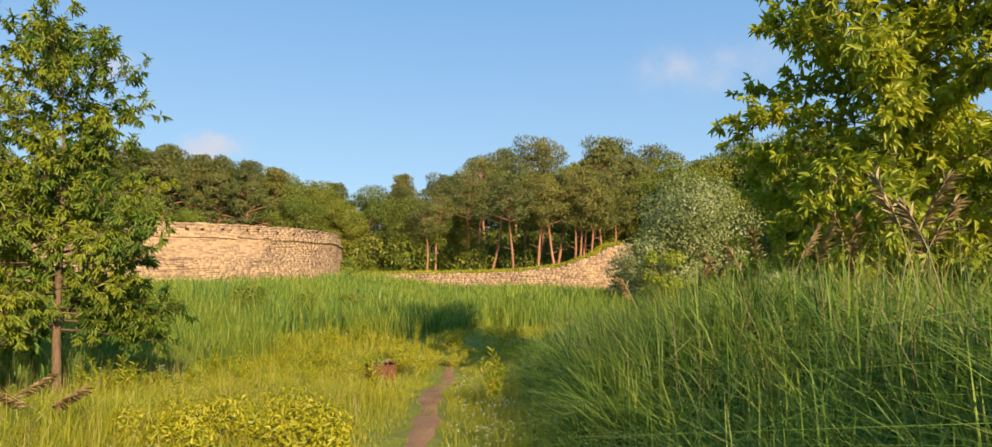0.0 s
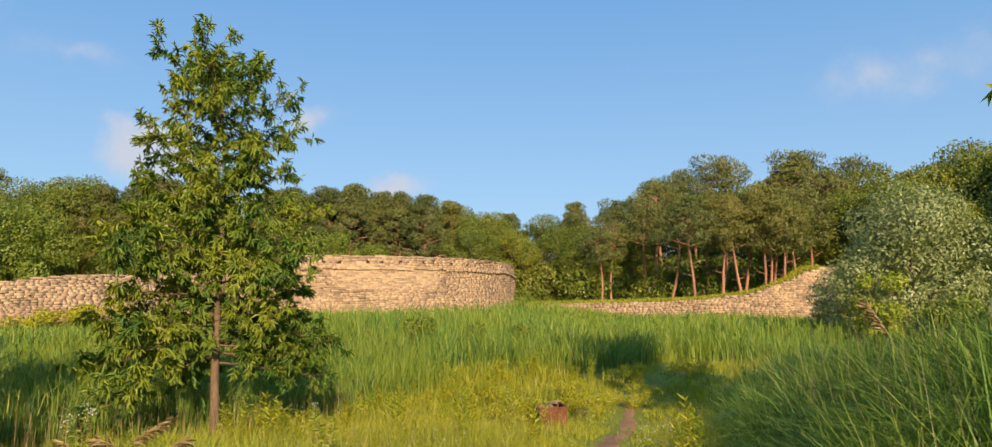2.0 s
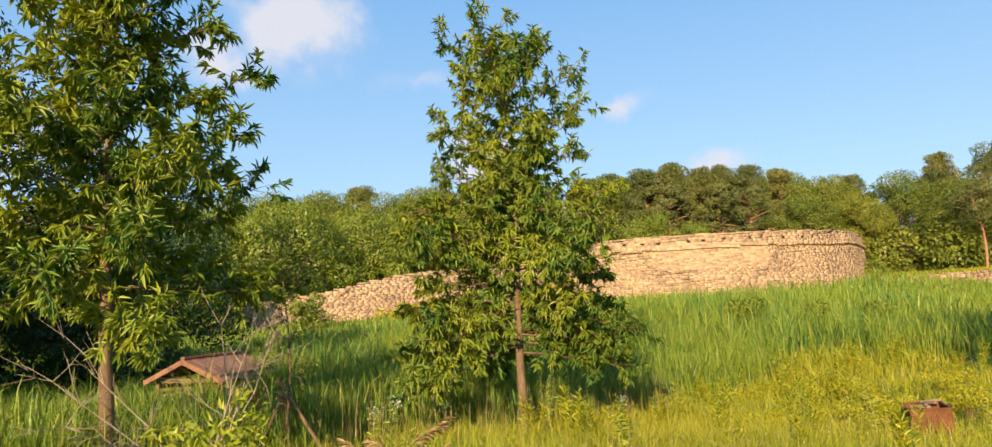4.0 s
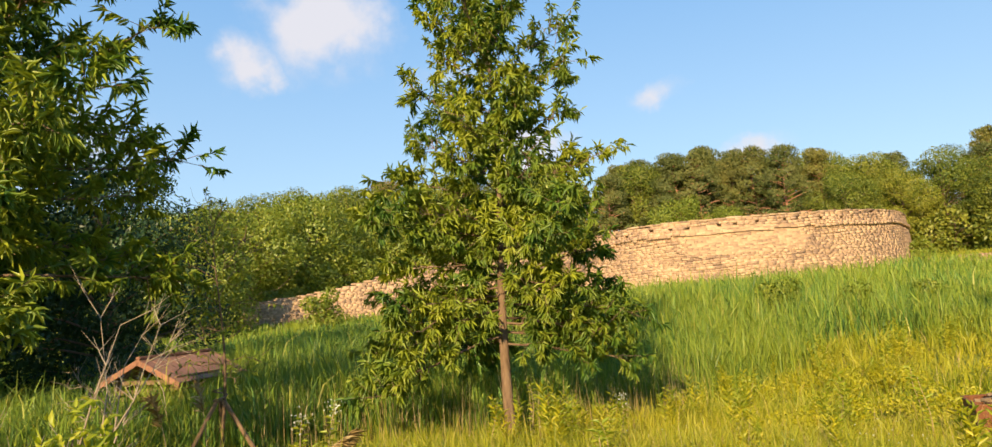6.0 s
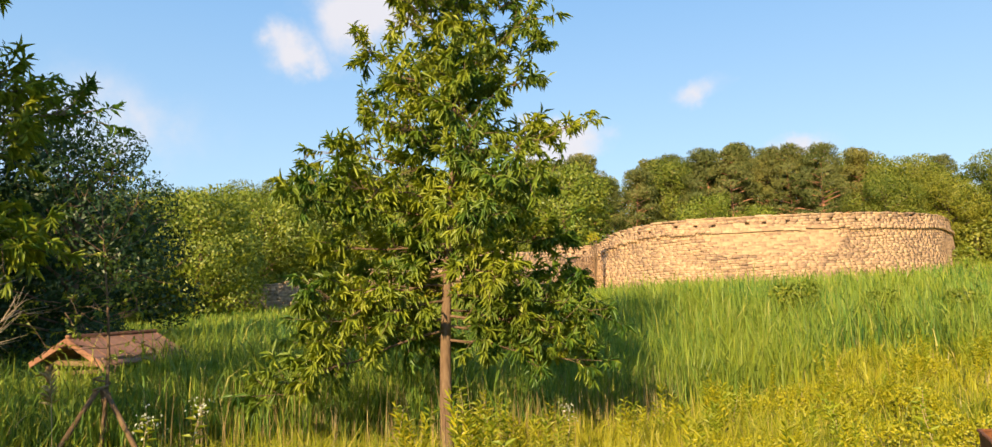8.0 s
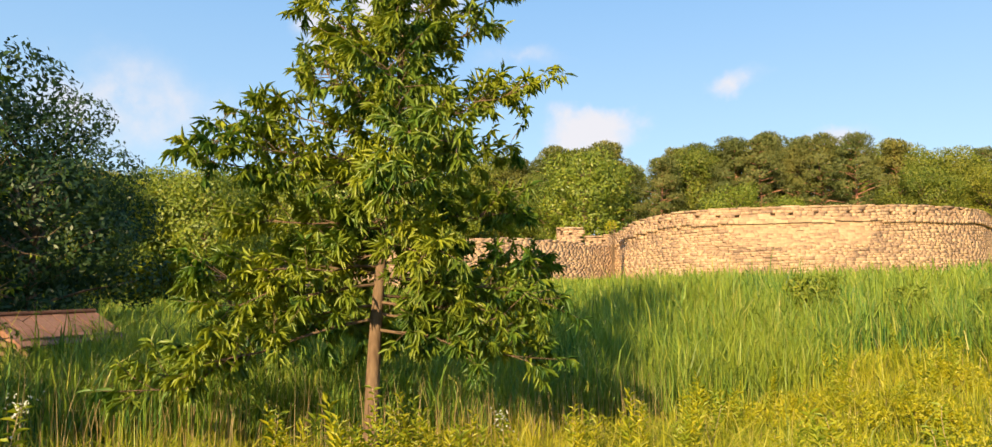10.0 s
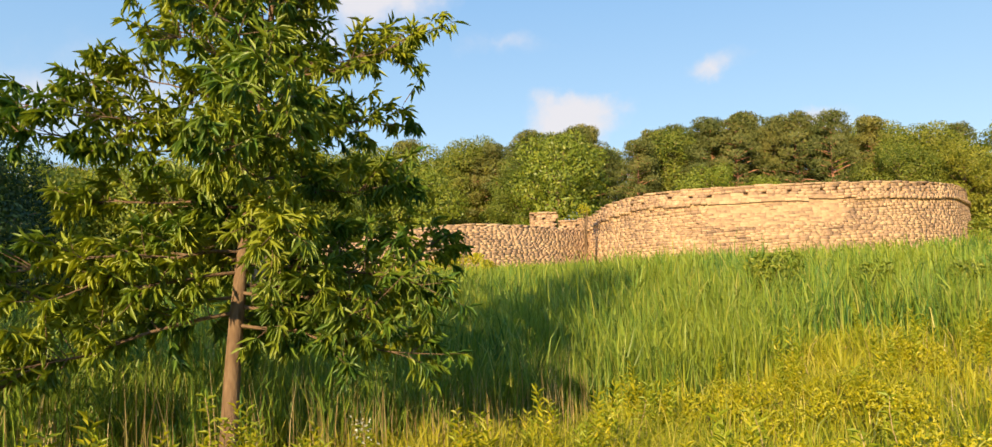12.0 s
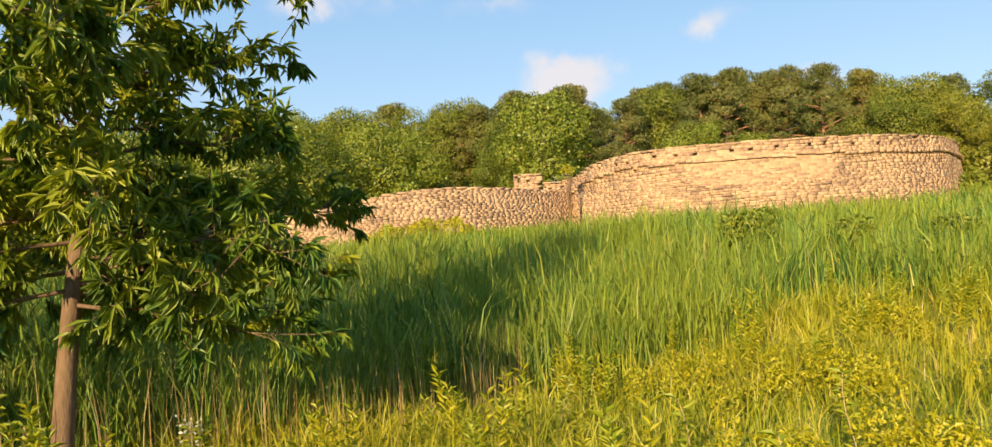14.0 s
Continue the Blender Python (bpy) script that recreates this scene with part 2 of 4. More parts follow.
M_WHITE = leaf_mat("white_petals", [(0.0, (0.5, 0.5, 0.42)), (1.0, (0.75, 0.75, 0.68))], (0.6, 0.62, 0.5), 1.0, 0.3, 0.3, 0.03)


# ---- shapes ----
def mesh_from(name, verts, faces, material, smooth=False):
    me = bpy.data.meshes.new(name)
    me.from_pydata([tuple(v) for v in verts], [], faces)
    me.materials.append(material)
    if smooth:
        me.polygons.foreach_set("use_smooth", [True] * len(me.polygons))
    me.update()
    return me


def fast_mesh(name, verts, quads, material):
    """A mesh of quads from arrays (verts N x 3, quads M x 4)."""
    me = bpy.data.meshes.new(name)
    me.vertices.add(len(verts))
    me.vertices.foreach_set("co", np.asarray(verts, np.float32).ravel())
    me.loops.add(len(quads) * 4)
    me.loops.foreach_set("vertex_index", np.asarray(quads, np.int32).ravel())
    me.polygons.add(len(quads))
    me.polygons.foreach_set("loop_start", np.arange(0, len(quads) * 4, 4, dtype=np.int32))
    me.materials.append(material)
    me.update(calc_edges=True)
    return me


def part(name, bm, material, parent, label=""):
    """Links a bmesh or a mesh as one mesh object under a thing or part."""
    if isinstance(bm, bmesh.types.BMesh):
        me = bpy.data.meshes.new(name)
        bm.to_mesh(me)
        bm.free()
        me.materials.append(material)
    else:
        me = bm
    ob = new(name, me)
    ob.parent = parent
    return tagged(ob, label)


def smooth01(a, b, x):
    t = np.clip((x - a) / (b - a), 0, 1)
    return t * t * (3 - 2 * t)


def wob(x, y, f=1.0, seed=0.0):
    """Smooth broad unevenness between about -1 and 1."""
    return (np.sin(x * 0.9 * f + seed + 1.3 * np.sin(y * 0.7 * f + seed * 2)) + np.sin(y * 1.1 * f - seed * 1.7 + 1.1 * np.sin(x * 0.6 * f + 2.1))) * 0.5


# ---- the lie of the land ----
def trail_x(y):
    """The trodden trail's middle, by distance ahead."""
    return -1.45 * (1 - np.exp(-np.clip(y, 0, 99) / 8.2)) + 0.05 * np.sin(y * 0.8) + 2.2 * smooth01(22, 33, y)


def height(x, y):
    x, y = np.asarray(x, float), np.asarray(y, float)
    s = -0.45 * x + 0.89 * y
    z = -0.045 * np.clip(y, -40, 12) - 0.10 * np.clip(y - 12, 0, 6)
    z = z - 0.055 * np.clip(-x - 2, 0, 7.5)
    rise = 0.09 * np.clip(s - 20, 0, 12) + 0.055 * np.clip(s - 32, 0, 28)
    z = z + rise * (1 - 0.42 * smooth01(-15, -1, x)) + 0.075 * np.clip(s - 62, 0, 70) * (1 + 0.25 * smooth01(-15, -1, x))
    bank = smooth01(0.55, 3.4, x + 0.03 * y - 0.012 * np.clip(y - 14, 0, 30) ** 2) * (1 - smooth01(18, 34, y))
    z = z + 1.02 * bank + 0.3 * smooth01(4, 9, x) * (1 - smooth01(25, 45, y))
    z = z + 0.05 * wob(x, y, 0.8) + 0.10 * wob(x, y, 0.17, 3.0) * smooth01(5, 25, np.hypot(x, y - 6))
    return z


def hz(x, y):
    return float(height(x, y))


def make_ground():
    u = np.linspace(-1, 1, 221)
    gx = np.sinh(u * 5.2) / np.sinh(5.2) * 2500 - 6
    gy = np.sinh(u * 5.2) / np.sinh(5.2) * 2500 + 14
    X, Y = np.meshgrid(gx, gy)
    V = np.stack([X, Y, height(X, Y)], -1).reshape(-1, 3)
    i = np.arange(221 * 220).reshape(220, 221)[:, :-1].ravel()
    Q = np.stack([i, i + 1, i + 222, i + 221], -1)
    me = fast_mesh("ground", V, Q, M_SOIL)
    me.polygons.foreach_set("use_smooth", [True] * len(me.polygons))
    tagged(new("ground", me), "meadow ground sloping gently up towards the fortress wall", "ground", kind="structure")
    # trodden trail, a thin uneven ribbon
    ys = np.linspace(-4, 26, 110)
    V, F = [], []
    for k, y in enumerate(ys):
        c, w = float(trail_x(y)), (0.26 + 0.06 * math.sin(y * 2.1) + 0.05 * math.sin(y * 5.3)) * min(1.0, 0.3 + (26 - y) * 0.1)
        for j in range(5):
            x = c + w * (j / 2 - 1)
            V.append((x, y, hz(x, y) + 0.02 - 0.012 * (1 - abs(j / 2 - 1)) - 0.06 * (abs(j - 2) == 2)))
    for k in range(len(ys) - 1):
        for j in range(4):
            a = k * 5 + j
            F.append((a, a + 1, a + 6, a + 5))
    tagged(new("path", mesh_from("path", V, F, M_DIRT, True)), "narrow trodden earth trail through the meadow grass", "path", kind="structure")


make_ground()


# ---- fortress wall ----
def spline(pts, step):
    """Even steps along a smooth curve through the points (any number of columns; the first two are the plan)."""
    P = np.array(pts, float)
    P = np.vstack([2 * P[0] - P[1], P, 2 * P[-1] - P[-2]])
    out = []
    for i in range(1, len(P) - 2):
        for t in np.linspace(0, 1, 40, endpoint=False):
            a, b, c, d = P[i - 1:i + 3]
            out.append(0.5 * (2 * b + (c - a) * t + (2 * a - 5 * b + 4 * c - d) * t * t + (3 * b - a - 3 * c + d) * t ** 3))
    out = np.array(out + [P[-2]])
    L = np.r_[0, np.cumsum(np.hypot(*np.diff(out[:, :2], axis=0).T))]
    q = np.arange(0, L[-1], step)
    return np.stack([np.interp(q, L, out[:, k]) for k in range(out.shape[1])], -1), q


# plan x, y and the top's height
BASTION = [(-38.6, 54.5, 4.5), (-37.1, 53.6, 4.72), (-34.8, 52.7, 5.3), (-32.6, 52.1, 5.62), (-29.8, 51.8, 5.78), (-26.6, 52.3, 5.8), (-22.4, 55.3, 5.82), (-19.6, 58.5, 5.85), (-17.3, 62.2, 5.85), (-16.1, 66.0, 5.85), (-16.0, 69.5, 5.8), (-16.6, 74.0, 5.75), (-18.0, 80.0, 5.7)]
CURTAIN = [(-58.0, 14.0, 1.0), (-51.0, 22.0, 1.6), (-45.5, 28.5, 2.0), (-42.0, 33.3, 2.7), (-39.8, 37.3, 3.55), (-37.9, 41.2, 3.98), (-36.9, 45.0, 3.95), (-36.7, 49.3, 3.8), (-37.1, 53.0, 3.68), (-37.6, 54.8, 3.66)]


def curve_at(C, L, s):
    p = [np.interp(s, L, C[:, k]) for k in range(C.shape[1])]
    a, b = max(s - 0.3, 0), min(s + 0.3, L[-1])
    d = np.array([np.interp(b, L, C[:, k]) - np.interp(a, L, C[:, k]) for k in (0, 1)])
    d /= np.linalg.norm(d) + 1e-9
    return np.array(p), d, np.array([d[1], -d[0]])


BOX_Q = [(0, 1, 3, 2), (4, 6, 7, 5), (0, 4, 5, 1), (2, 3, 7, 6), (0, 2, 6, 4), (1, 5, 7, 3)]


def stone_verts(c, d, nrm, w, h, dep, rng, j=0.24, relief=1.0):
    """Eight corners of a roughly squared stone; its outer face is narrower than its bed."""
    V = []
    for o in (0, 1):
        for vz in (-1, 1):
            for u in (-1, 1):
                k = 1.0 - 0.012 * relief * o
                q = np.array([*(c[:2] + d * (u * w / 2 * k + rng.uniform(-j, j) * w * 0.3) + nrm * (dep if o else -0.34)), c[2] + vz * h / 2 * (0.97 if o else 1.0) + rng.uniform(-j, j) * h * 0.4])
                q[:2] += nrm * (rng.uniform(-0.018, 0.018) * relief if o else 0)
                V.append(q)
    return V


def wall_mass(name, C, L, thick, parent, foot=0.6):
    """The wall's earth-and-rubble core behind the face stones."""
    V, F = [], []
    for s in L:
        p, d, nrm = curve_at(C, L, s)
        zb = hz(p[0], p[1]) - foot
        lean = 0.10 * max(p[2] - zb, 0.2)
        for off, z in ((lean - 0.28, zb), (-0.28, p[2] - 0.12), (-thick, p[2] - 0.12), (-thick, zb)):
            V.append((*(p[:2] + nrm * off), z))
    for i in range(len(L) - 1):
        for k in range(4):
            a, b = i * 4 + k, i * 4 + (k + 1) % 4
            F.append((a, a + 4, b + 4, b))
    F += [(0, 1, 2, 3), tuple(len(V) - 4 + k for k in (3, 2, 1, 0))]
    return part(name, mesh_from(name, V, F, M_CORE), None, parent)


def lay_stones(C, L, seed, bulk, singles, near, holes=None, ledge=None, course=(0.13, 0.26), width=(0.18, 0.62), cap=True, relief=1.0):
    """Courses of squared rubble from the foot to the top; those within the stretch `near` are kept single."""
    rng = np.random.default_rng(seed)
    zmax = C[:, 2].max()
    z = 0.0
    while z < zmax + 0.05:
        h = rng.uniform(*course)
        s = rng.uniform(0, 0.4)
        while s < L[-1] - 0.1:
            w = rng.uniform(*width) * (1.25 if h > 0.2 else 1.0)
            p, d, nrm = curve_at(C, L, s + w / 2)
            zb = hz(p[0], p[1])
            top = p[2]
            zc = z + h / 2 + 0.05 * math.sin(s * 0.31 + z) + 0.05 * math.sin(s * 0.9 + z * 2.3) + rng.uniform(-0.02, 0.02)
            if zb - 0.3 < zc < top - 0.10:
                spans = [(s, s + w)]
                for hs in holes or ():
                    if s - 0.14 < hs < s + w + 0.14 and abs(zc - (top - 0.50)) < 0.105:
                        spans = [q for q in ((s, hs - 0.15), (hs + 0.15, s + w)) if q[1] - q[0] > 0.07]
                for a, b in spans:
                    p, d, nrm = curve_at(C, L, (a + b) / 2)
                    out = 0.10 * max(top - zc, 0)
                    dep = rng.uniform(0.0, 0.045) * relief
                    if ledge and abs(zc - (top - ledge)) < 0.09:
                        dep += 0.17
                    c = np.array([p[0] + nrm[0] * out, p[1] + nrm[1] * out, zc])
                    V = stone_verts(c, d, nrm, b - a - 0.004, h + 0.016, dep, rng, 0.09 * relief, relief)
                    if near and near[0] < s < near[1] and near[2] < zc < near[3] and len(singles) < 300:
                        singles.append((c, V))
                    else:
                        bulk.append(V)
            s += w
        z += h
    if cap:
        s = 0.0
        while s < L[-1] - 0.2:
            w = rng.uniform(0.5, 1.1)
            p, d, nrm = curve_at(C, L, s + w / 2)
            c = np.array([p[0] - nrm[0] * 0.25, p[1] - nrm[1] * 0.25, p[2] - 0.05 + rng.uniform(-0.02, 0.05)])
            V = stone_verts(c, d, nrm, w - 0.012, rng.uniform(0.1, 0.16), 0.24 + 0.12 * relief, rng, 0.1)
            for q in V[:4]:
                q[:2] -= nrm * 0.4
            bulk.append(V)
            s += w


def stones_mesh(name, bulk, material):
    V = np.array(bulk).reshape(-1, 3)
    Q = (np.array(BOX_Q)[None] + 8 * np.arange(len(bulk))[:, None, None]).reshape(-1, 4)
    return fast_mesh(name, V, Q, material)


def single_stones(singles, parent):
    for c, V in singles:
        ob = part("stone", mesh_from("stone", [q - c for q in V], BOX_Q, M_STONE), None, parent)
        ob.location = c


def make_walls():
    wall = tagged(new("wall_bastion"), "curved sunlit bastion of tan squared rubble with small loopholes", "stone wall", kind="structure")
    C, L = spline(BASTION, 0.5)
    wall_mass("core", C, L, 1.6, wall)
    holes = [5.6 + 1.62 * k + 0.35 * math.sin(k * 2.3) for k in range(19)]
    bulk, singles = [], []
    lay_stones(C, L, 4, bulk, singles, (13, 21.5, 3.2, 5.6), holes, 1.0, (0.10, 0.23), (0.16, 0.62), True, 0.5)
    tagged(part("stonework", stones_mesh("stonework", bulk, M_STONES), None, wall), kind="stuff")
    late.append((singles, wall))
    cur = tagged(new("wall_curtain"), "long lower curtain wall of tan rubble stone", "stone wall", kind="structure")
    C, L = spline(CURTAIN, 0.5)
    wall_mass("core", C, L, 1.5, cur)
    bulk = []
    lay_stones(C, L, 9, bulk, [], None, None, None, (0.10, 0.17), (0.2, 0.6), True, 0.12)
    tagged(part("stonework", stones_mesh("stonework", bulk, M_STONES), None, cur), kind="stuff")
    # parapet of the inner tower that shows behind the meeting of both walls
    tow = tagged(new("wall_turret"), "small stone turret parapet with loopholes and a creeper", "stone wall", kind="structure")
    bulk = []
    for T, gaps, seed in (([(-42.6, 52.5, 5.5), (-41.8, 53.3, 5.52), (-40.9, 54.1, 5.46)], [0.5, 1.2], 12), ([(-40.9, 54.15, 4.7), (-40.1, 54.9, 4.72), (-39.2, 55.7, 4.9)], [0.6, 1.6], 13)):
        C, L = spline(T, 0.3)
        wall_mass("core", C, L, 0.7, tow, 0.3)
        lay_stones(C, L, seed, bulk, [], None, gaps, None, (0.13, 0.2), (0.25, 0.6))
    tagged(part("stonework", stones_mesh("stonework", bulk, M_STONES), None, tow), kind="stuff")
    # low retaining wall with a grass top, swinging up at its far end
    low = tagged(new("wall_retaining"), "low tumbled stone retaining wall under a grassy bank", "stone wall", kind="structure")
    C, L = spline(BANK, 0.5)
    wall_mass("core", C, L, 2.5, low)
    bulk = []
    lay_stones(C, L, 15, bulk, [], None, None, None, (0.12, 0.22), (0.2, 0.55), False)
    tagged(part("stonework", stones_mesh("stonework", bulk, M_STONES), None, low), kind="stuff")


BANK = [(-16.0, 71.0, 1.95), (-11.0, 70.0, 2.0), (-5.0, 68.5, 2.05), (1.0, 67.5, 2.2), (6.0, 67.0, 2.7), (9.0, 67.0, 3.6), (11.5, 67.5, 4.7), (13.5, 68.5, 4.9)]
late = []
make_walls()


# ---- trees ----
def tube(path, radii, n=8, cap=True):
    """Verts and faces of a tapered tube along the points."""
    V, F = [], []
    P = [Vector(p) for p in path]
    for i, p in enumerate(P):
        d = (P[min(i + 1, len(P) - 1)] - P[max(i - 1, 0)]).normalized()
        a = d.orthogonal().normalized()
        if abs(d.z) > 0.5:
            a = Vector((0, 1, 0)).cross(d).normalized()
        b = d.cross(a)
        for k in range(n):
            w = 2 * math.pi * k / n
            V.append(p + (a * math.cos(w) + b * math.sin(w)) * radii[i])
    for i in range(len(P) - 1):
        for k in range(n):
            F.append((i * n + k, i * n + (k + 1) % n, (i + 1) * n + (k + 1) % n, (i + 1) * n + k))
    if cap:
        F.append(tuple(range(len(V) - n, len(V))))
    return V, F


def tubes_mesh(name, list_of, material, n=8):
    V, F = [], []
    for path, radii in list_of:
        v, f = tube(path, radii, n)
        F += [tuple(q + len(V) for q in g) for g in f]
        V += v
    return mesh_from(name, V, F, material, True)


def leaves_mesh(name, pos, dirs, length, width, rng, material, droop=0.25, face=None, simple=False, spread=0.45):
    """Lance-shaped leaves out from pos along dirs: folded, of two quads each, or one flat quad where they stay far off. face: the way their upper sides turn."""
    pos, dirs = np.asarray(pos), np.asarray(dirs)
    N = len(pos)
    dirs = dirs / (np.linalg.norm(dirs, axis=1, keepdims=True) + 1e-9)
    up = rng.normal(0, spread, (N, 3)) + ([0, 0, 1.0] if face is None else face)
    side = np.cross(dirs, up)
    side /= np.linalg.norm(side, axis=1, keepdims=True) + 1e-9
    nrm = np.cross(side, dirs)
    ln = (length * rng.uniform(0.65, 1.25, N))[:, None]
    wd = (width * rng.uniform(0.7, 1.25, N))[:, None]
    tip = pos + dirs * ln - nrm * ln * droop
    k = np.arange(N)[:, None]
    if simple:
        mid = pos + dirs * ln * 0.5
        V = np.stack([pos, mid + side * wd * 0.5, tip, mid - side * wd * 0.5], 1).reshape(-1, 3)
        return fast_mesh(name, V, 4 * k + [0, 1, 2, 3], material)
    mid = pos + dirs * ln * 0.45
    fold = nrm * wd * 0.3
    l, r = mid + side * wd * 0.5 + fold, mid - side * wd * 0.5 + fold
    far = pos + dirs * ln * 0.75 - nrm * ln * droop * 0.4
    V = np.stack([pos, l, far + side * wd * 0.3, tip, far - side * wd * 0.3, r], 1).reshape(-1, 3)
    return fast_mesh(name, V, np.concatenate([6 * k + [0, 1, 2, 3], 6 * k + [0, 3, 4, 5]]), material)


def unit(v):
    v = np.asarray(v, float)
    return v / (np.linalg.norm(v) + 1e-9)


def crown_leaves(pos, dirs, T, leaf, rng, material):
    """Leaves whose upper sides turn out from the trunk and up to the light."""
    axis = np.stack([np.interp(pos[:, 2], T[:, 2], T[:, j]) for j in (0, 1)], -1)
    out = pos[:, :2] - axis
    out /= np.linalg.norm(out, axis=1, keepdims=True) + 1e-6
    face = np.concatenate([out * 0.6, np.full((len(pos), 1), 0.85)], 1)
    return leaves_mesh("crown", pos, dirs, leaf[0], leaf[1], rng, material, 0.25, face, spread=0.32)


def near_tree(label, base, H, r0, profile, seed, leaf=(0.16, 0.04), material=None, limbs=44, twigs=13, per=11, first=0.12, lean=(0, 0), bare=0.0, droop=0.35, kind_name="oak_tree", crowd=1.0, sprouts=0, thin=1.0, clear=None):
    """A young broadleaf tree: tapered trunk, limbs, twigs and single leaves. profile: (height share, reach in m) pairs."""
    rng = np.random.default_rng(seed)
    thing = tagged(new(kind_name), label, "tree")
    thing.location = (base[0], base[1], hz(*base))
    hs, rs = zip(*profile)
    trunk = []
    for k in range(15):
        f = k / 14
        trunk.append((lean[0] * f ** 1.3 * H + 0.05 * math.sin(f * 7 + seed), lean[1] * f ** 1.3 * H + 0.05 * math.cos(f * 5 + seed), -0.15 + f * (H + 0.1)))
    T = np.array(trunk)
    rad = [r0 * (1.35 if k == 0 else 1.0) * (1 - 0.93 * (k / 14) ** 0.9) for k in range(15)]
    part("trunk", tubes_mesh("trunk", [(trunk, rad)], M_BARK, 12), None, thing, "brown bark trunk")
    wood, pos, dirs = [], [], []
    for k in range(limbs):
        f = first + (0.985 - first) * ((k + rng.uniform(0, 0.9)) / limbs) ** crowd
        reach = np.interp(f, hs, rs) * rng.uniform(0.72, 1.18)
        a = k * 2.399 + rng.uniform(-0.5, 0.5)
        if clear and f < 0.31:
            off = (a - clear[0] + math.pi) % (2 * math.pi) - math.pi
            if abs(off) < clear[1]:
                a = clear[0] + math.copysign(clear[1] + rng.uniform(0, 0.5), off)
        start = np.array([np.interp(f * H, T[:, 2], T[:, j]) for j in range(3)])
        rise = np.interp(f, [0, 0.2, 0.34, 0.6, 1], [-0.6, -0.14, 0.06, 0.5, 1.3]) * rng.uniform(0.6, 1.3)
        d = np.array([math.cos(a), math.sin(a), rise])
        n = 7
        P = [start]
        for i in range(1, n):
            g = i / (n - 1)
            q = start + d * reach * g + np.array([0, 0, -0.10 * reach * g * g * (1 if f < 0.6 else 0.2)]) + rng.normal(0, 0.04, 3) * reach * g
            P.append(q)
        wood = []
        rr = max(0.006, r0 * 0.27 * (1 - f) ** 0.7 * min(1.0, reach / 1.6))
        wood.append((P, [rr * (1 - 0.85 * i / (n - 1)) for i in range(n)]))
        P = np.array(P)
        for j in range(max(3, int(twigs * reach / 1.7 * np.interp(f, [0.3, 0.7], [1.0, thin])))):
            g = rng.uniform(0.06, 1.0) ** 0.85
            if rng.random() < bare:
                continue
            c = np.array([np.interp(g, np.linspace(0, 1, n), P[:, m]) for m in range(3)])
            out = unit(unit(d) * 0.8 + rng.normal(0, 0.55, 3) + [0, 0, 0.15])
            ln = rng.uniform(0.25, 0.62) * min(1.0, 0.4 + reach * 0.4)
            e = c + out * ln
            wood.append(([c, c + out * ln * 0.5 + rng.normal(0, 0.015, 3), e], [0.006, 0.004, 0.002]))
            m = int(per * rng.uniform(0.7, 1.3))
            h = rng.uniform(0.1, 1.0, m) ** 0.4
            pos.append(c + np.outer(h, out) * ln)
            sp = unit(out) * rng.uniform(0.3, 0.9, (m, 1)) + rng.normal(0, 0.42, (m, 3)) + [0, 0, -droop]
            dirs.append(sp)
        part("branch", tubes_mesh("branch", wood, M_BARK, 5), None, thing)
    # short leafy shoots close to the trunk
    for k in range(sprouts):
        f = rng.uniform(max(first + 0.03, 0.3), 0.8)
        c = np.array([np.interp(f * H, T[:, 2], T[:, j]) for j in range(3)])
        a = rng.uniform(0, 6.3)
        out = unit([math.cos(a), math.sin(a), rng.uniform(-0.1, 0.7)])
        ln = rng.uniform(0.35, 0.9)
        m = int(per * 1.3)
        pos.append(c + np.outer(rng.uniform(0.3, 1.0, m) ** 0.5, out) * ln)
        dirs.append(out * rng.uniform(0.3, 0.9, (m, 1)) + rng.normal(0, 0.42, (m, 3)) + [0, 0, -droop])
    part("crown", crown_leaves(np.concatenate(pos), np.concatenate(dirs), T, leaf, rng, material), None, thing, "dense narrow green leaves")
    return thing


def clump_crown(rng, centres, radii, per, leaf, material, flat=0.75, name="crown", updir=0.15, simple=False):
    pos, dirs, face = [], [], []
    mid = np.mean(np.array(centres), 0)
    for c, r in zip(centres, radii):
        n = int(per * r * r)
        v = rng.normal(0, 1, (n, 3))
        v /= np.linalg.norm(v, axis=1, keepdims=True)
        rad = rng.uniform(0.45, 1.08, (n, 1)) ** 0.6
        p = np.array(c) + v * rad * r * np.array([1, 1, flat])
        pos.append(p)
        dirs.append(np.cross(v, rng.normal(0, 1, (n, 3))) + v * 0.35 + [0, 0, updir])
        face.append(v + unit(np.array(c) - mid) * 0.5 + [0, 0, 0.45])
    return leaves_mesh(name, np.concatenate(pos), np.concatenate(dirs), leaf[0], leaf[1], rng, material, 0.15, np.concatenate(face), simple)


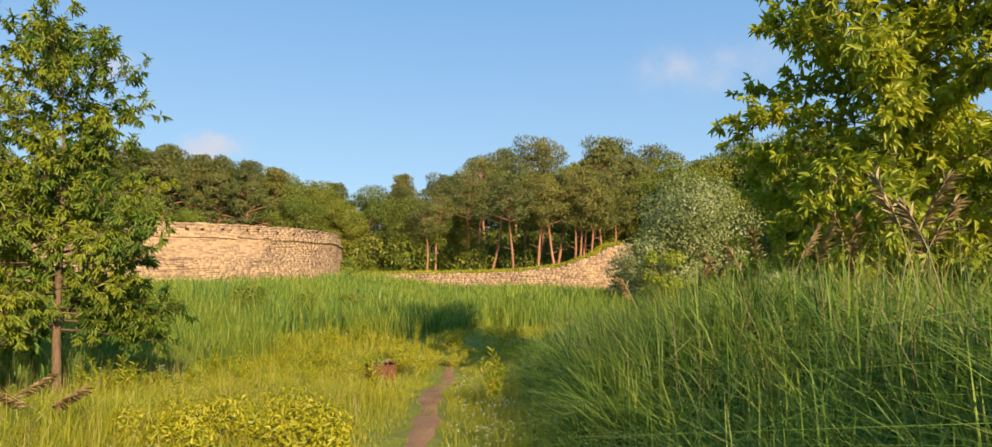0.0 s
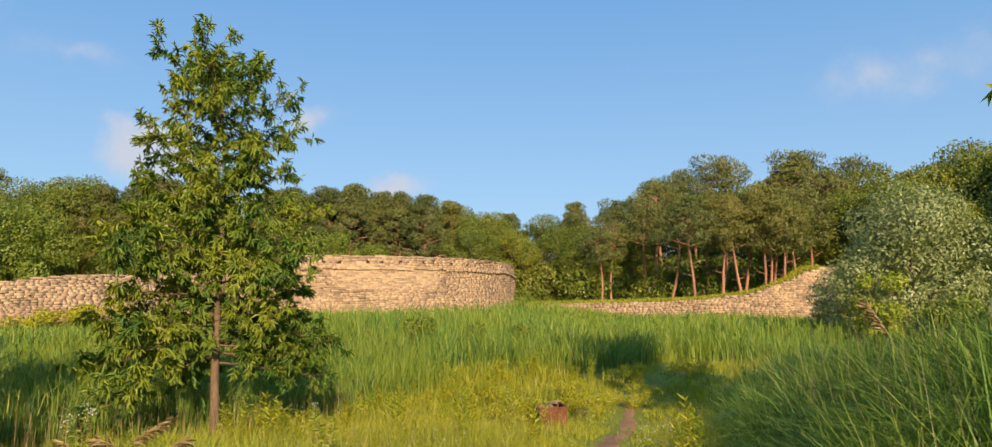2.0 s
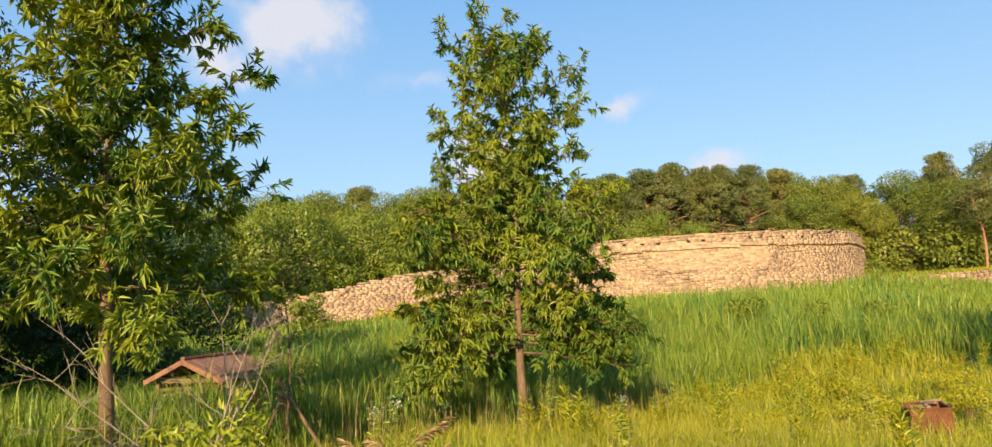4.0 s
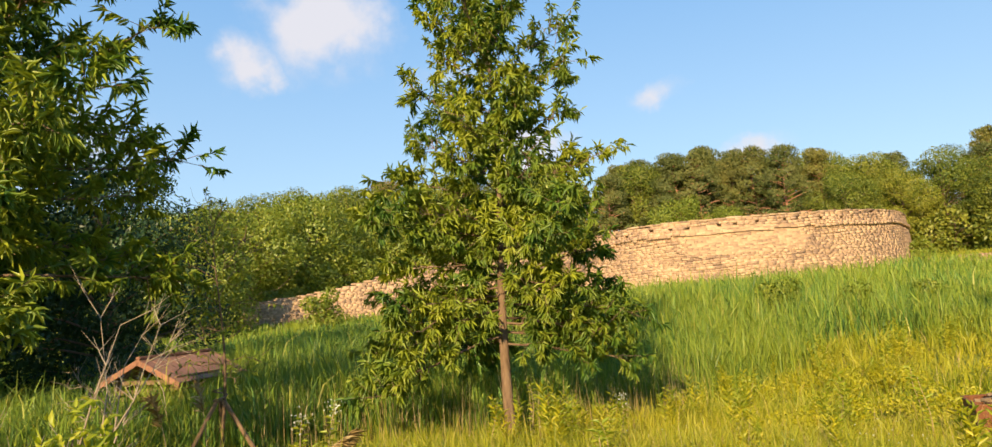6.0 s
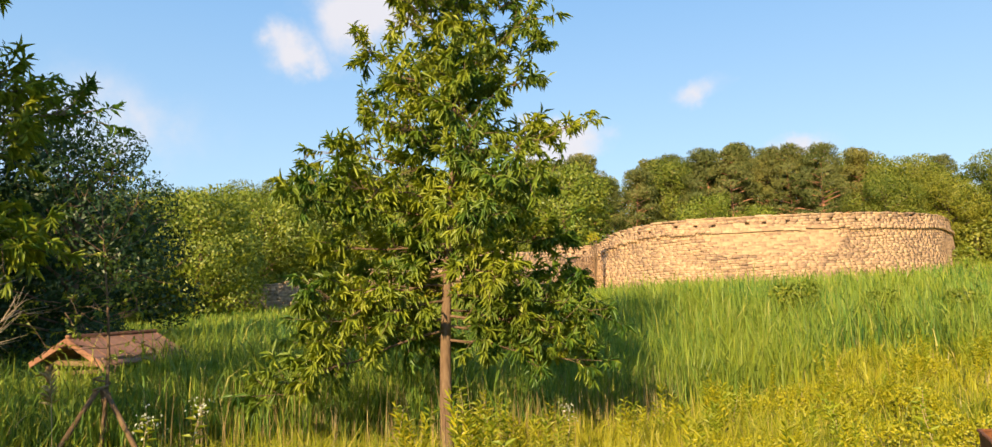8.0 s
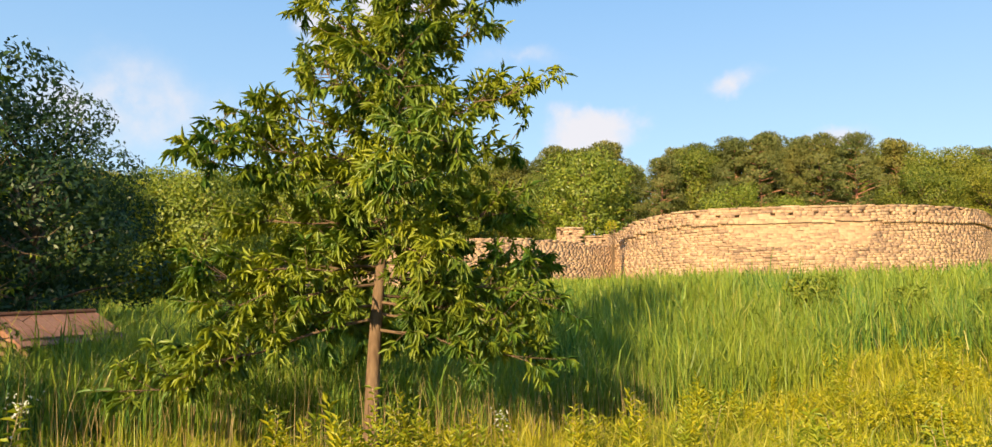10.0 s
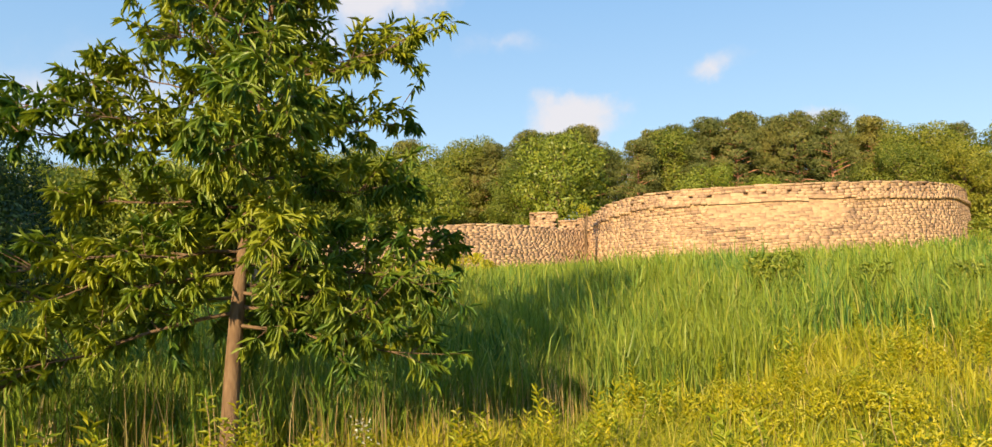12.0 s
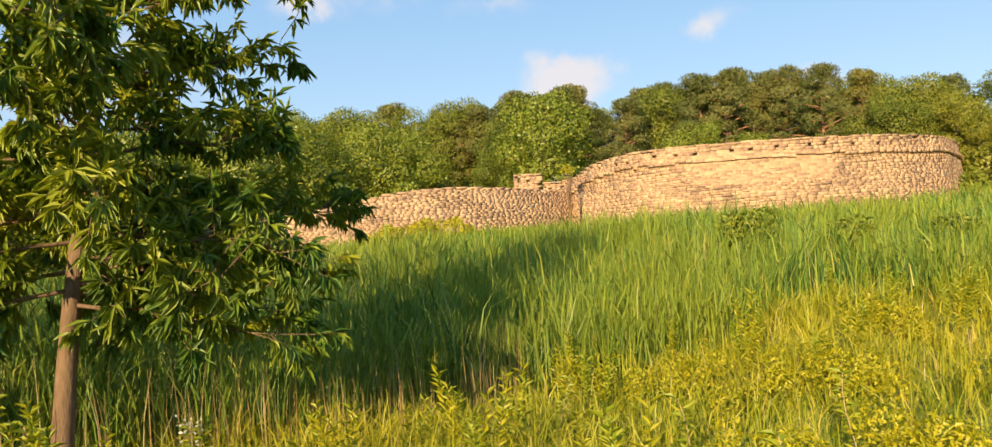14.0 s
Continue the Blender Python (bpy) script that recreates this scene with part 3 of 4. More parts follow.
def broadleaf(seed, H, W, material, leaf=(0.55, 0.28), per=85, label="rounded green broadleaf tree at the wood's edge", low=0.12, name="broadleaf_tree"):
    rng = np.random.default_rng(seed)
    thing = tagged(new(name), label, "tree")
    wood = [([(0, 0, -0.5), (0.1, 0, H * 0.25), (0.1, 0.15, H * 0.5), (0, 0.1, H * 0.8)], [0.022 * H, 0.017 * H, 0.012 * H, 0.005 * H])]
    cs, rs = [], []
    for k in range(30):
        f = low + (0.93 - low) * (k + rng.random()) / 30
        reach = W * math.sin(math.pi * min(1, (f - low * 0.3) ** 0.75)) ** 0.6 * rng.uniform(0.45, 1.0)
        a = k * 2.399 + rng.uniform(-0.4, 0.4)
        c = (math.cos(a) * reach, math.sin(a) * reach, f * H)
        cs.append(c)
        rs.append(W * rng.uniform(0.26, 0.42))
        wood.append(([(0, 0, f * H * 0.7), (c[0] * 0.5, c[1] * 0.5, f * H * 0.88), c], [0.006 * H, 0.004 * H, 0.002 * H]))
    part("trunk", tubes_mesh("trunk", wood, M_BARK, 6), None, thing)
    part("crown", clump_crown(rng, cs, rs, per, leaf, material, simple=True), None, thing)
    return thing


def pine(seed, H, W, crown_from=0.5, clumps=17, bend=0.06, per=70, label="tall red pine with a bare leaning trunk and a flat crown", material=None, taper=0.75, puff=1.0):
    rng = np.random.default_rng(seed)
    thing = tagged(new("pine_tree"), label, "tree")
    b = rng.uniform(-1, 1, 2) * bend * H
    tr = [(b[0] * f + 0.02 * H * math.sin(f * 6 + seed), b[1] * f + 0.02 * H * math.cos(f * 5 + seed), -0.6 + f * (H + 0.3)) for f in np.linspace(0, 1, 9)]
    T = np.array(tr)
    wood = [(tr, [0.016 * H * (1 - 0.8 * f) for f in np.linspace(0, 1, 9)])]
    cs, rs = [], []
    for k in range(clumps):
        f = crown_from + (1.0 - crown_from) * (k + rng.random()) / clumps
        reach = W * (1.15 - taper * ((f - crown_from) / (1 - crown_from)) ** 1.3) * rng.uniform(0.35, 1.0)
        a = k * 2.399 + rng.uniform(-0.6, 0.6)
        s = np.array([np.interp(f * H, T[:, 2], T[:, j]) for j in range(3)])
        c = s + [math.cos(a) * reach, math.sin(a) * reach, 0.25 * reach]
        cs.append(c)
        rs.append(W * rng.uniform(0.16, 0.48) * puff)
        wood.append(([s, (s + c) / 2 + [0, 0, 0.1], c], [0.005 * H, 0.0035 * H, 0.002 * H]))
    for k in range(5):
        f = rng.uniform(0.3, crown_from)
        a = rng.uniform(0, 6.3)
        s = np.array([np.interp(f * H, T[:, 2], T[:, j]) for j in range(3)])
        wood.append(([s, s + np.array([math.cos(a), math.sin(a), 0.3]) * rng.uniform(0.5, 1.6)], [0.003 * H, 0.001 * H]))
    part("trunk", tubes_mesh("trunk", wood, M_PINEBARK, 6), None, thing, "reddish bare bark")
    part("crown", clump_crown(rng, cs, rs, per, (0.45, 0.085), material or M_PINE, 0.5, updir=0.3, simple=True), None, thing)
    return thing


def polar(az, d, origin=(0.0, 0.0)):
    """A plan place from degrees to the left of straight ahead, and metres."""
    return (origin[0] - d * math.sin(radians(az)), origin[1] + d * math.cos(radians(az)))


def plant(tree, xy, scale=1.0, turn=0.0, group="", high=1.0):
    m = Matrix.LocRotScale((xy[0], xy[1], hz(*xy) - 0.05), Euler((0, 0, turn)), None)
    t = copy_thing(tree, m)
    t.scale = (scale, scale, scale * high)
    if group:
        tagged(t, group=group)
    return t


T1 = near_tree("young sawtooth oak with narrow drooping green leaves above reeds", (-8.65, 14.0), 7.95, 0.10,
               [(0.12, 1.6), (0.2, 2.3), (0.29, 2.2), (0.36, 1.55), (0.43, 2.2), (0.5, 2.0), (0.54, 1.65), (0.62, 1.65), (0.71, 1.95), (0.8, 1.6), (0.9, 0.85), (1, 0.3)], 3, (0.175, 0.035), M_OAK, 64, 29, 25, 0.2, (-0.14, 0.15), droop=0.5, crowd=1.15, sprouts=100, thin=0.66, clear=(-0.55, 0.9))
T2 = near_tree("shady young oak with long narrow leaves", (-10.5, 7.5), 9.0, 0.11,
               [(0.2, 1.9), (0.3, 2.2), (0.45, 2.2), (0.6, 1.7), (0.8, 0.9), (1, 0.4)], 8, (0.185, 0.038), M_OAK, 60, 28, 22, 0.25, sprouts=160, thin=0.6)
T3 = near_tree("yellow-green young oak standing in tall grass", (6.2, 10.4), 7.7, 0.08,
               [(0.05, 1.6), (0.14, 2.4), (0.35, 2.1), (0.6, 2.2), (0.85, 2.0), (1, 0.9)], 11, (0.185, 0.065), M_YOUNG, 74, 30, 17, 0.09, (0.02, 0.03), crowd=1.15, sprouts=150)


def make_woods():
    rng = np.random.default_rng(21)
    bl = [broadleaf(31 + k, 12.0, 5.0, M_WOODS, (0.23, 0.14), 320) for k in range(3)]
    pn = [pine(41 + k, 14.0, 3.7, 0.34, 46, 0.05, 260, "tall grey-green pine in the wood behind the wall", None, 0.92, 0.78) for k in range(3)]
    rn = [pine(51 + k, 13.0, 3.3, 0.55, 26, 0.2, 150) for k in range(3)]
    # first the templates themselves take a place far back
    spots = []
    for row, d0 in enumerate((84, 93, 104, 118)):
        for az in np.arange(-44, 92, 4.3 if row < 2 else 5.4):
            spots.append((az + rng.uniform(-1.6, 1.6) + row * 1.7, d0 + rng.uniform(-4, 4), row))
    k = 0
    tmpl = bl + pn + rn
    for az, d, row in spots:
        top = np.interp(az, [-44, -28, -14, -8, -2.4, 2.3, 5, 8.5, 10, 13.4, 15.6, 19.2, 23, 28, 34, 38, 42, 52.5, 56, 60, 67, 92], [10.5, 11.5, 10.1, 11.0, 10.6, 9.8, 8.6, 7.4, 7.2, 8.0, 8.3, 9.3, 9.8, 9.7, 9.2, 9.7, 9.0, 9.1, 9.3, 8.6, 7.8, 8.0])
        xy = polar(az, d)
        want = d * math.tan(radians(top)) + 1.5 - hz(*xy)
        want *= rng.uniform(0.92, 1.03) * (0.84 if row == 0 else 1.0)
        pines = (-14 < az < 8 and 0 < row < 3) or (22 < az < 44 and row > 0 and rng.random() < 0.7) or rng.random() < 0.2
        red = -14 < az < 6
        if (-12 < az < 4 or 20.5 < az < 37) and row == 0:
            continue
        if row == 3:
            want *= 0.9
        src = (rn if red else pn)[k % 3] if pines else bl[k % 3]
        H = 13.0 if src in rn else 14.0 if src in pn else 12.0
        sc = want / H
        plant(src, xy, sc, rng.uniform(0, 6.3), "woodland behind the fortress wall")
        k += 1
    # the stand of grey-green pines behind the bastion
    for az in np.arange(19.5, 45, 1.35):
        d = 90 + rng.uniform(-5, 9)
        xy = polar(az + rng.uniform(-0.5, 0.5), d)
        want = d * math.tan(radians(np.interp(az, [19, 24, 30, 34, 38, 45], [9.2, 9.7, 9.5, 9.1, 9.5, 8.6]))) + 1.5 - hz(*xy)
        plant(pn[k % 3], xy, want / 14.3 * rng.uniform(0.86, 1.03), rng.uniform(0, 6.3), "pines behind the bastion")
        k += 1
    # red pines on the bank edge
    for az, d, sc in ((-3.6, 76, 0.92), (-1.2, 74, 0.88), (-5.3, 75, 0.9), (-6.7, 75, 0.86), (-7.9, 76, 0.9), (-2.9, 77, 0.9), (5.6, 79, 0.66), (-4.6, 78, 0.98), (-6.0, 77, 0.95), (-7.3, 80, 1.0), (-8.6, 79, 0.9), (4.9, 82, 0.72), (2.2, 84, 0.9), (-2.4, 82, 1.0), (-9.8, 82, 1.0), (0.6, 80, 0.9)):
        plant(rn[int(d) % 3], polar(az, d), sc, rng.uniform(0, 6.3), "red pines on the bank")
    for az in np.arange(-13, 9, 2.4):
        plant(bl[k % 3], polar(az + rng.uniform(-0.6, 0.6), 110 + rng.uniform(-3, 3)), rng.uniform(0.62, 0.78), az, "woodland behind the fortress wall")
        k += 1
    # undergrowth along the wood's foot
    ug = [broadleaf(61 + k, 4.2, 2.6, M_WOODS, (0.42, 0.24), 48, "low green undergrowth bush at the wood's foot", 0.03, "undergrowth_bush") for k in range(2)]
    n = 0
    for az in np.arange(-42, 90, 2.7):
        for d in (82, 92):
            if d == 82 and -10 < az < -1 and n % 3:
                n += 1
                continue
            plant(ug[n % 2], polar(az + rng.uniform(-0.8, 0.8), d + rng.uniform(-2, 3)), rng.uniform(0.6, 1.15), rng.uniform(0, 6.3), "undergrowth at the wood's foot")
            n += 1
    for az, d in ((-1.5, 98), (-3.2, 100), (-4.8, 97), (0.4, 99), (-6.3, 100)):
        plant(ug[0], polar(az, d), 1.3, az, "undergrowth at the wood's foot")
    for i, t in enumerate(ug):
        xy = polar(20 + 9 * i, 90)
        t.location = (xy[0], xy[1], hz(*xy) - 0.05)
    # templates stand deep in the wood
    for i, t in enumerate(tmpl):
        xy = polar(-40 + i * 16, 118)
        t.location = (xy[0], xy[1], hz(*xy) - 0.05)
        tagged(t, group="woodland behind the fortress wall")
    return bl, pn, rn


bl, pn, rn = make_woods()

silver = broadleaf(71, 7.9, 4.1, M_SILVER, (0.21, 0.10), 400, "grey-green silvery-leaved bushy tree beyond the tussock bank", 0.04, "silver_tree")
xy = polar(-15.5, 44)
silver.location = (xy[0], xy[1], hz(*xy) - 0.1)


# ---- grass ----
def blades(name, x, y, h, w, rng, material, label, category, bend=0.35, segments=2, base=None, aim=None):
    """Tapered bent blades rooted in the ground, joined into one growth."""
    N = len(x)
    z = height(x, y) if base is None else base
    a = rng.uniform(0, 2 * np.pi, N) if aim is None else aim
    b = np.abs(rng.normal(bend, bend * 0.5, N)) * h
    dx, dy = np.cos(a), np.sin(a)
    a2 = a + np.pi / 2 + rng.normal(0, 0.6, N)
    sx, sy = np.cos(a2) * w / 2, np.sin(a2) * w / 2
    rows = []
    fr = np.linspace(0, 1, segments + 1)
    for f in fr:
        k = 1.0 - 0.92 * f ** 1.6
        cx, cy = x + dx * b * f ** 2, y + dy * b * f ** 2
        cz = z - 0.03 + h * (f - 0.42 * (b / h) * f ** 2.5)
        rows.append(np.stack([cx - sx * k, cy - sy * k, cz], -1))
        rows.append(np.stack([cx + sx * k, cy + sy * k, cz], -1))
    V = np.stack(rows, 1).reshape(-1, 3)
    n = 2 * (segments + 1)
    k = n * np.arange(N)[:, None]
    Q = np.concatenate([k + [2 * i, 2 * i + 1, 2 * i + 3, 2 * i + 2] for i in range(segments)])
    return tagged(new(name, fast_mesh(name, V, Q, material)), label, category, kind="stuff")


def scatter(n, rng, r0, r1, az0, az1, y0=0.0, y1=12.5):
    """Places spread round the walked line, thinning outwards."""
    c = rng.uniform(y0, y1, n)
    r = r0 * (r1 / r0) ** rng.random(n)
    a = np.radians(rng.uniform(az0, az1, n))
    x, y = -0.136 * c - r * np.sin(a), c + r * np.cos(a)
    return x, y, np.hypot(x + 0.136 * np.clip(y, 0, 12.5), y - np.clip(y, 0, 12.5))


def reed_zone(x, y):
    s = -0.45 * x + 0.89 * y
    return np.maximum(-(x + 9.3 + 0.15 * (14 - y)) , (s - 27) * 0.5) + 0.6 * wob(x, y, 0.7, 5.0)


def bank_zone(x, y):
    return x + 0.03 * y - 0.012 * np.clip(y - 14, 0, 30) ** 2 - 1.0 + 0.15 * wob(x, y, 2.0)


def inside_wall(x, y):
    s = -0.45 * x + 0.89 * y
    lim = np.where(x < -15, 56.5 - 0.018 * np.clip(-x - 30, 0, 60) ** 2 * 0.9, 66 + 0.45 * np.clip(-x, -20, 15) * 0.2)
    return s > lim


def make_grass():
    rng = np.random.default_rng(77)
    # meadow
    x, y, r = (np.repeat(q, 9) for q in scatter(31000, rng, 2.4, 50, -42, 105))
    aim = rng.uniform(0, 2 * np.pi, len(x))
    out = np.abs(rng.normal(0, 0.07, len(x))) * (1 + 0.16 * r)
    x, y = x + out * np.cos(aim), y + out * np.sin(aim)
    tuft = np.repeat(rng.uniform(0.6, 1.35, 31000), 9)
    tr = np.abs(x - trail_x(y))
    keep = (reed_zone(x, y) < 0.15) & (bank_zone(x, y) < 0.1) & ((tr > (0.30 + 0.1 * wob(x * 3, y * 3)) * smooth01(27, 21, y)) | (rng.random(len(x)) < 0.06)) & ~inside_wall(x, y)
    x, y, r, tr, aim, tuft = x[keep], y[keep], r[keep], tr[keep], aim[keep], tuft[keep]
    h = tuft * (0.34 + 0.16 * wob(x, y, 1.3, 2.0) + 0.2 * smooth01(1.5, 5, tr) * (1 - 0.9 * np.exp(-((x + 6.5) ** 2 / 9 + (y - 12.5) ** 2 / 14)))) * rng.uniform(0.6, 1.3, len(x)) * (0.35 + 0.65 * smooth01(0.3, 1.6, tr))
    blades("meadow_grass", x, y, h, 0.007 + 0.0014 * r, rng, M_MEADOW, "sunlit yellow-green meadow grass of uneven height", "grass", 0.55, aim=aim)
    # reeds
    x, y, r = scatter(240000, rng, 5.0, 66, -20, 108)
    keep = (reed_zone(x, y) > -0.1) & (bank_zone(x, y) < 0.2) & ~inside_wall(x, y)
    x, y, r = x[keep], y[keep], r[keep]
    s = -0.45 * x + 0.89 * y
    h = (1.35 + 0.25 * wob(x, y, 0.5, 1.0) - 0.45 * smooth01(34, 56, s) - 0.25 * smooth01(-12, -2, x) - 0.55 * smooth01(12.5, 10, y) + 0.18 * wob(x, y, 3.1, 6.0)) * rng.uniform(0.6, 1.2, len(x))
    h = h * (1 - 0.62 * smooth01(-22, -28, x))
    h = h * (1 - 0.42 * np.exp(-((x + 9.7) ** 2 + (y - 9.75) ** 2) / 1.3))
    blades("reed_bed", x, y, h, 0.008 + 0.0010 * r, rng, M_REED, "dense stand of tall green reed grass up to the wall", "reeds", 0.2)
    pick = rng.random(len(x)) < 0.55
    x, y, r, h = x[pick], y[pick], r[pick], h[pick]
    blades("reed_leaves", x, y, 0.5 * h + 0.15, 0.010 + 0.0012 * r, rng, M_REED, "arching reed leaves in the reed stand", "reeds", 0.75, base=height(x, y) + h * rng.uniform(0.25, 0.75, len(x)))
    # tussock bank: blades fan out from many crowns
    x, y, r = scatter(5400, rng, 1.6, 34, -75, 5, -1, 10)
    x, y, r = np.repeat(x, 22), np.repeat(y, 22), np.repeat(r, 22)
    out, aim = np.abs(rng.normal(0, 0.10, len(x))) * (1 + 0.06 * r), rng.uniform(0, 2 * np.pi, len(x))
    tuft = np.repeat(rng.uniform(0.65, 1.25, 5400), 22)
    x, y = x + out * np.cos(aim), y + out * np.sin(aim)
    keep = (bank_zone(x, y) > -0.1)
    x, y, r, aim, tuft = x[keep], y[keep], r[keep], aim[keep], tuft[keep]
    h = tuft * (0.88 + 0.2 * wob(x, y, 1.1, 4.0)) * rng.uniform(0.55, 1.25, len(x)) * (0.5 + 0.5 * smooth01(-0.1, 0.5, bank_zone(x, y)))
    blades("tussock_grass", x, y, h, 0.014 + 0.0017 * r, rng, M_MOUND, "blue-green arching tussock grass covering the bank", "grass", 0.85, segments=3, aim=aim)

    # grassy top of the retaining wall
    C, L = spline(BANK, 0.5)
    n = 14000
    q = rng.uniform(0, L[-1], n)
    off = rng.uniform(-2.4, -0.15, n)
    P = np.stack([np.interp(q, L, C[:, k]) for k in range(3)], -1)
    T = np.stack([np.interp(np.minimum(q + 0.4, L[-1]), L, C[:, k]) - np.interp(np.maximum(q - 0.4, 0), L, C[:, k]) for k in (0, 1)], -1)
    T /= np.linalg.norm(T, axis=1, keepdims=True)
    x, y = P[:, 0] + T[:, 1] * off, P[:, 1] - T[:, 0] * off
    top = P[:, 2] - 0.14 - 0.1 * (off + 0.15)
    blades("bank_grass", x, y, rng.uniform(0.15, 0.4, n), np.full(n, 0.07), rng, M_MEADOW, "short grass topping the low retaining wall", "grass", 0.4, base=top)


make_grass()


# ---- things in the meadow ----
def box_bm(bm, size, m):
    r = bmesh.ops.create_cube(bm, size=1.0)
    bmesh.ops.transform(bm, matrix=m @ Matrix.Diagonal((*size, 1)), verts=r["verts"])
    return r["verts"]


def bevelled(size, m=None, w=0.01):
    bm = bmesh.new()
    box_bm(bm, size, m or Matrix())
    bmesh.ops.bevel(bm, geom=bm.edges[:], offset=w, segments=2, affect="EDGES")
    return bm


def make_bin():
    x, y = -2.77, 17.1
    t = tagged(new("steel_bin"), "square rusted steel bin half sunk in the meadow grass", "bin")
    t.matrix_basis = pose(x, y, hz(x, y) - 0.04, 2, -3, 24)
    w, h, th = 0.58, 0.58, 0.02
    for k in range(4):
        bm = bevelled((w, th, h), pose(0, 0, 0, 0, 0, 90 * k) @ Matrix.Translation((0, -w / 2, h / 2)), 0.006)
        part("side_panel", bm, M_RUST, t)
        part("rim", bevelled((w + 0.05, 0.045, 0.03), pose(0, 0, 0, 0, 0, 90 * k) @ Matrix.Translation((0, -w / 2 - 0.004, h + 0.012)), 0.008), M_RUST, t)
    part("floor_plate", bevelled((w - 0.03, w - 0.03, 0.02), Matrix.Translation((0, 0, 0.05)), 0.004), M_RUST, t)
    bm = bmesh.new()
    for k in range(5):
        box_bm(bm, (0.3, 0.05, 0.04), pose(0.05 * k - 0.1, 0.03 * k - 0.08, h + 0.02 + 0.014 * k, 8 * k - 12, 6, 40 * k))
    part("scrap", bm, M_CORE, t, "charred dark scraps")


make_bin()


def make_shelter():
    """Small gabled timber shelter standing in the reeds."""
    x, y = -15.9, 11.7
    g = hz(x, y)
    t = tagged(new("gabled_shelter"), "small timber shelter with a red-brown gabled roof among reeds", "shelter")
    t.matrix_basis = pose(x, y, g, 0, 0, 19)
    ridge, eave, half, ln = 0.46 - g, 0.02 - g, 1.1, 0.87
    pitch = math.degrees(math.atan2(ridge - eave, half))
    slope = math.hypot(ridge - eave, half) + 0.06
    for sx in (-1, 1):
        for sy in (-0.66, 0.66):
            part("post", bevelled((0.09, 0.09, eave + 0.1), Matrix.Translation((sx * 0.92, sy, (eave + 0.1) / 2 - 0.05)), 0.008), M_WOOD, t)
        part("beam", bevelled((0.08, ln * 2 - 0.1, 0.1), Matrix.Translation((sx * 0.92, 0, eave + 0.12)), 0.008), M_WOOD, t)
        n = 9
        for k in range(n):
            yy = -ln + (k + 0.5) * 2 * ln / n
            m = Matrix.Translation((sx * half / 2, yy, (ridge + eave) / 2 + 0.06)) @ pose(0, 0, 0, 0, sx * pitch, 0)
            part("roof_board", bevelled((slope, 2 * ln / n - 0.008, 0.024), m @ Matrix.Translation((0, 0, 0.004 * (k % 2))), 0.004), M_ROOF, t)
        for sy in (-1, 1):
            m = Matrix.Translation((sx * half / 2, sy * (ln + 0.02), (ridge + eave) / 2 + 0.02)) @ pose(0, 0, 0, 0, sx * pitch, 0)
            part("barge_board", bevelled((slope, 0.035, 0.11), m, 0.006), M_ROOF, t)
    part("ridge_cap", bevelled((0.12, ln * 2 + 0.05, 0.05), Matrix.Translation((0, 0, ridge + 0.1)), 0.012), M_ROOF, t)
    for sy in (-0.66, 0.66):
        part("tie_beam", bevelled((1.94, 0.07, 0.09), Matrix.Translation((0, sy, eave + 0.04)), 0.008), M_WOOD, t)
        for k in range(4):
            part("rail", bevelled((1.84, 0.03, 0.07), Matrix.Translation((0, sy, eave - 0.12 - 0.16 * k)) @ pose(0, 0, 0, 0, 2 * (k - 1.5), 0), 0.006), M_WOOD, t)
    part("back_panel", bevelled((0.03, 1.26, eave * 0.8), Matrix.Translation((-0.92, 0, eave * 0.55)), 0.006), M_WOOD, t)


make_shelter()


def make_sapling():
    x, y = -10.5, 10.15
    t = near_tree("thin staked sapling with sparse small leaves", (x, y), 3.6, 0.032, [(0.2, 0.35), (0.45, 0.75), (0.7, 0.8), (1, 0.2)], 17, (0.075, 0.026), M_BUSH, 26, 13, 7, 0.34, (0.02, 0.0), kind_name="staked_sapling")
    for k in range(3):
        a = 2.1 * k + 0.6
        part("stake", tubes_mesh("stake", [([(0.75 * math.cos(a), 0.75 * math.sin(a), -0.1), (0.05 * math.cos(a), 0.05 * math.sin(a), 0.98)], [0.032, 0.03])], M_WOOD, 8), None, t, "pale timber stake")
    part("tie", tubes_mesh("tie", [([(0.09 * math.cos(a), 0.09 * math.sin(a), 0.9 + 0.01 * k) for k, a in enumerate(np.linspace(0, 12.4, 26))], [0.012] * 26)], M_CORE, 6), None, t, "dark rope tie")


make_sapling()


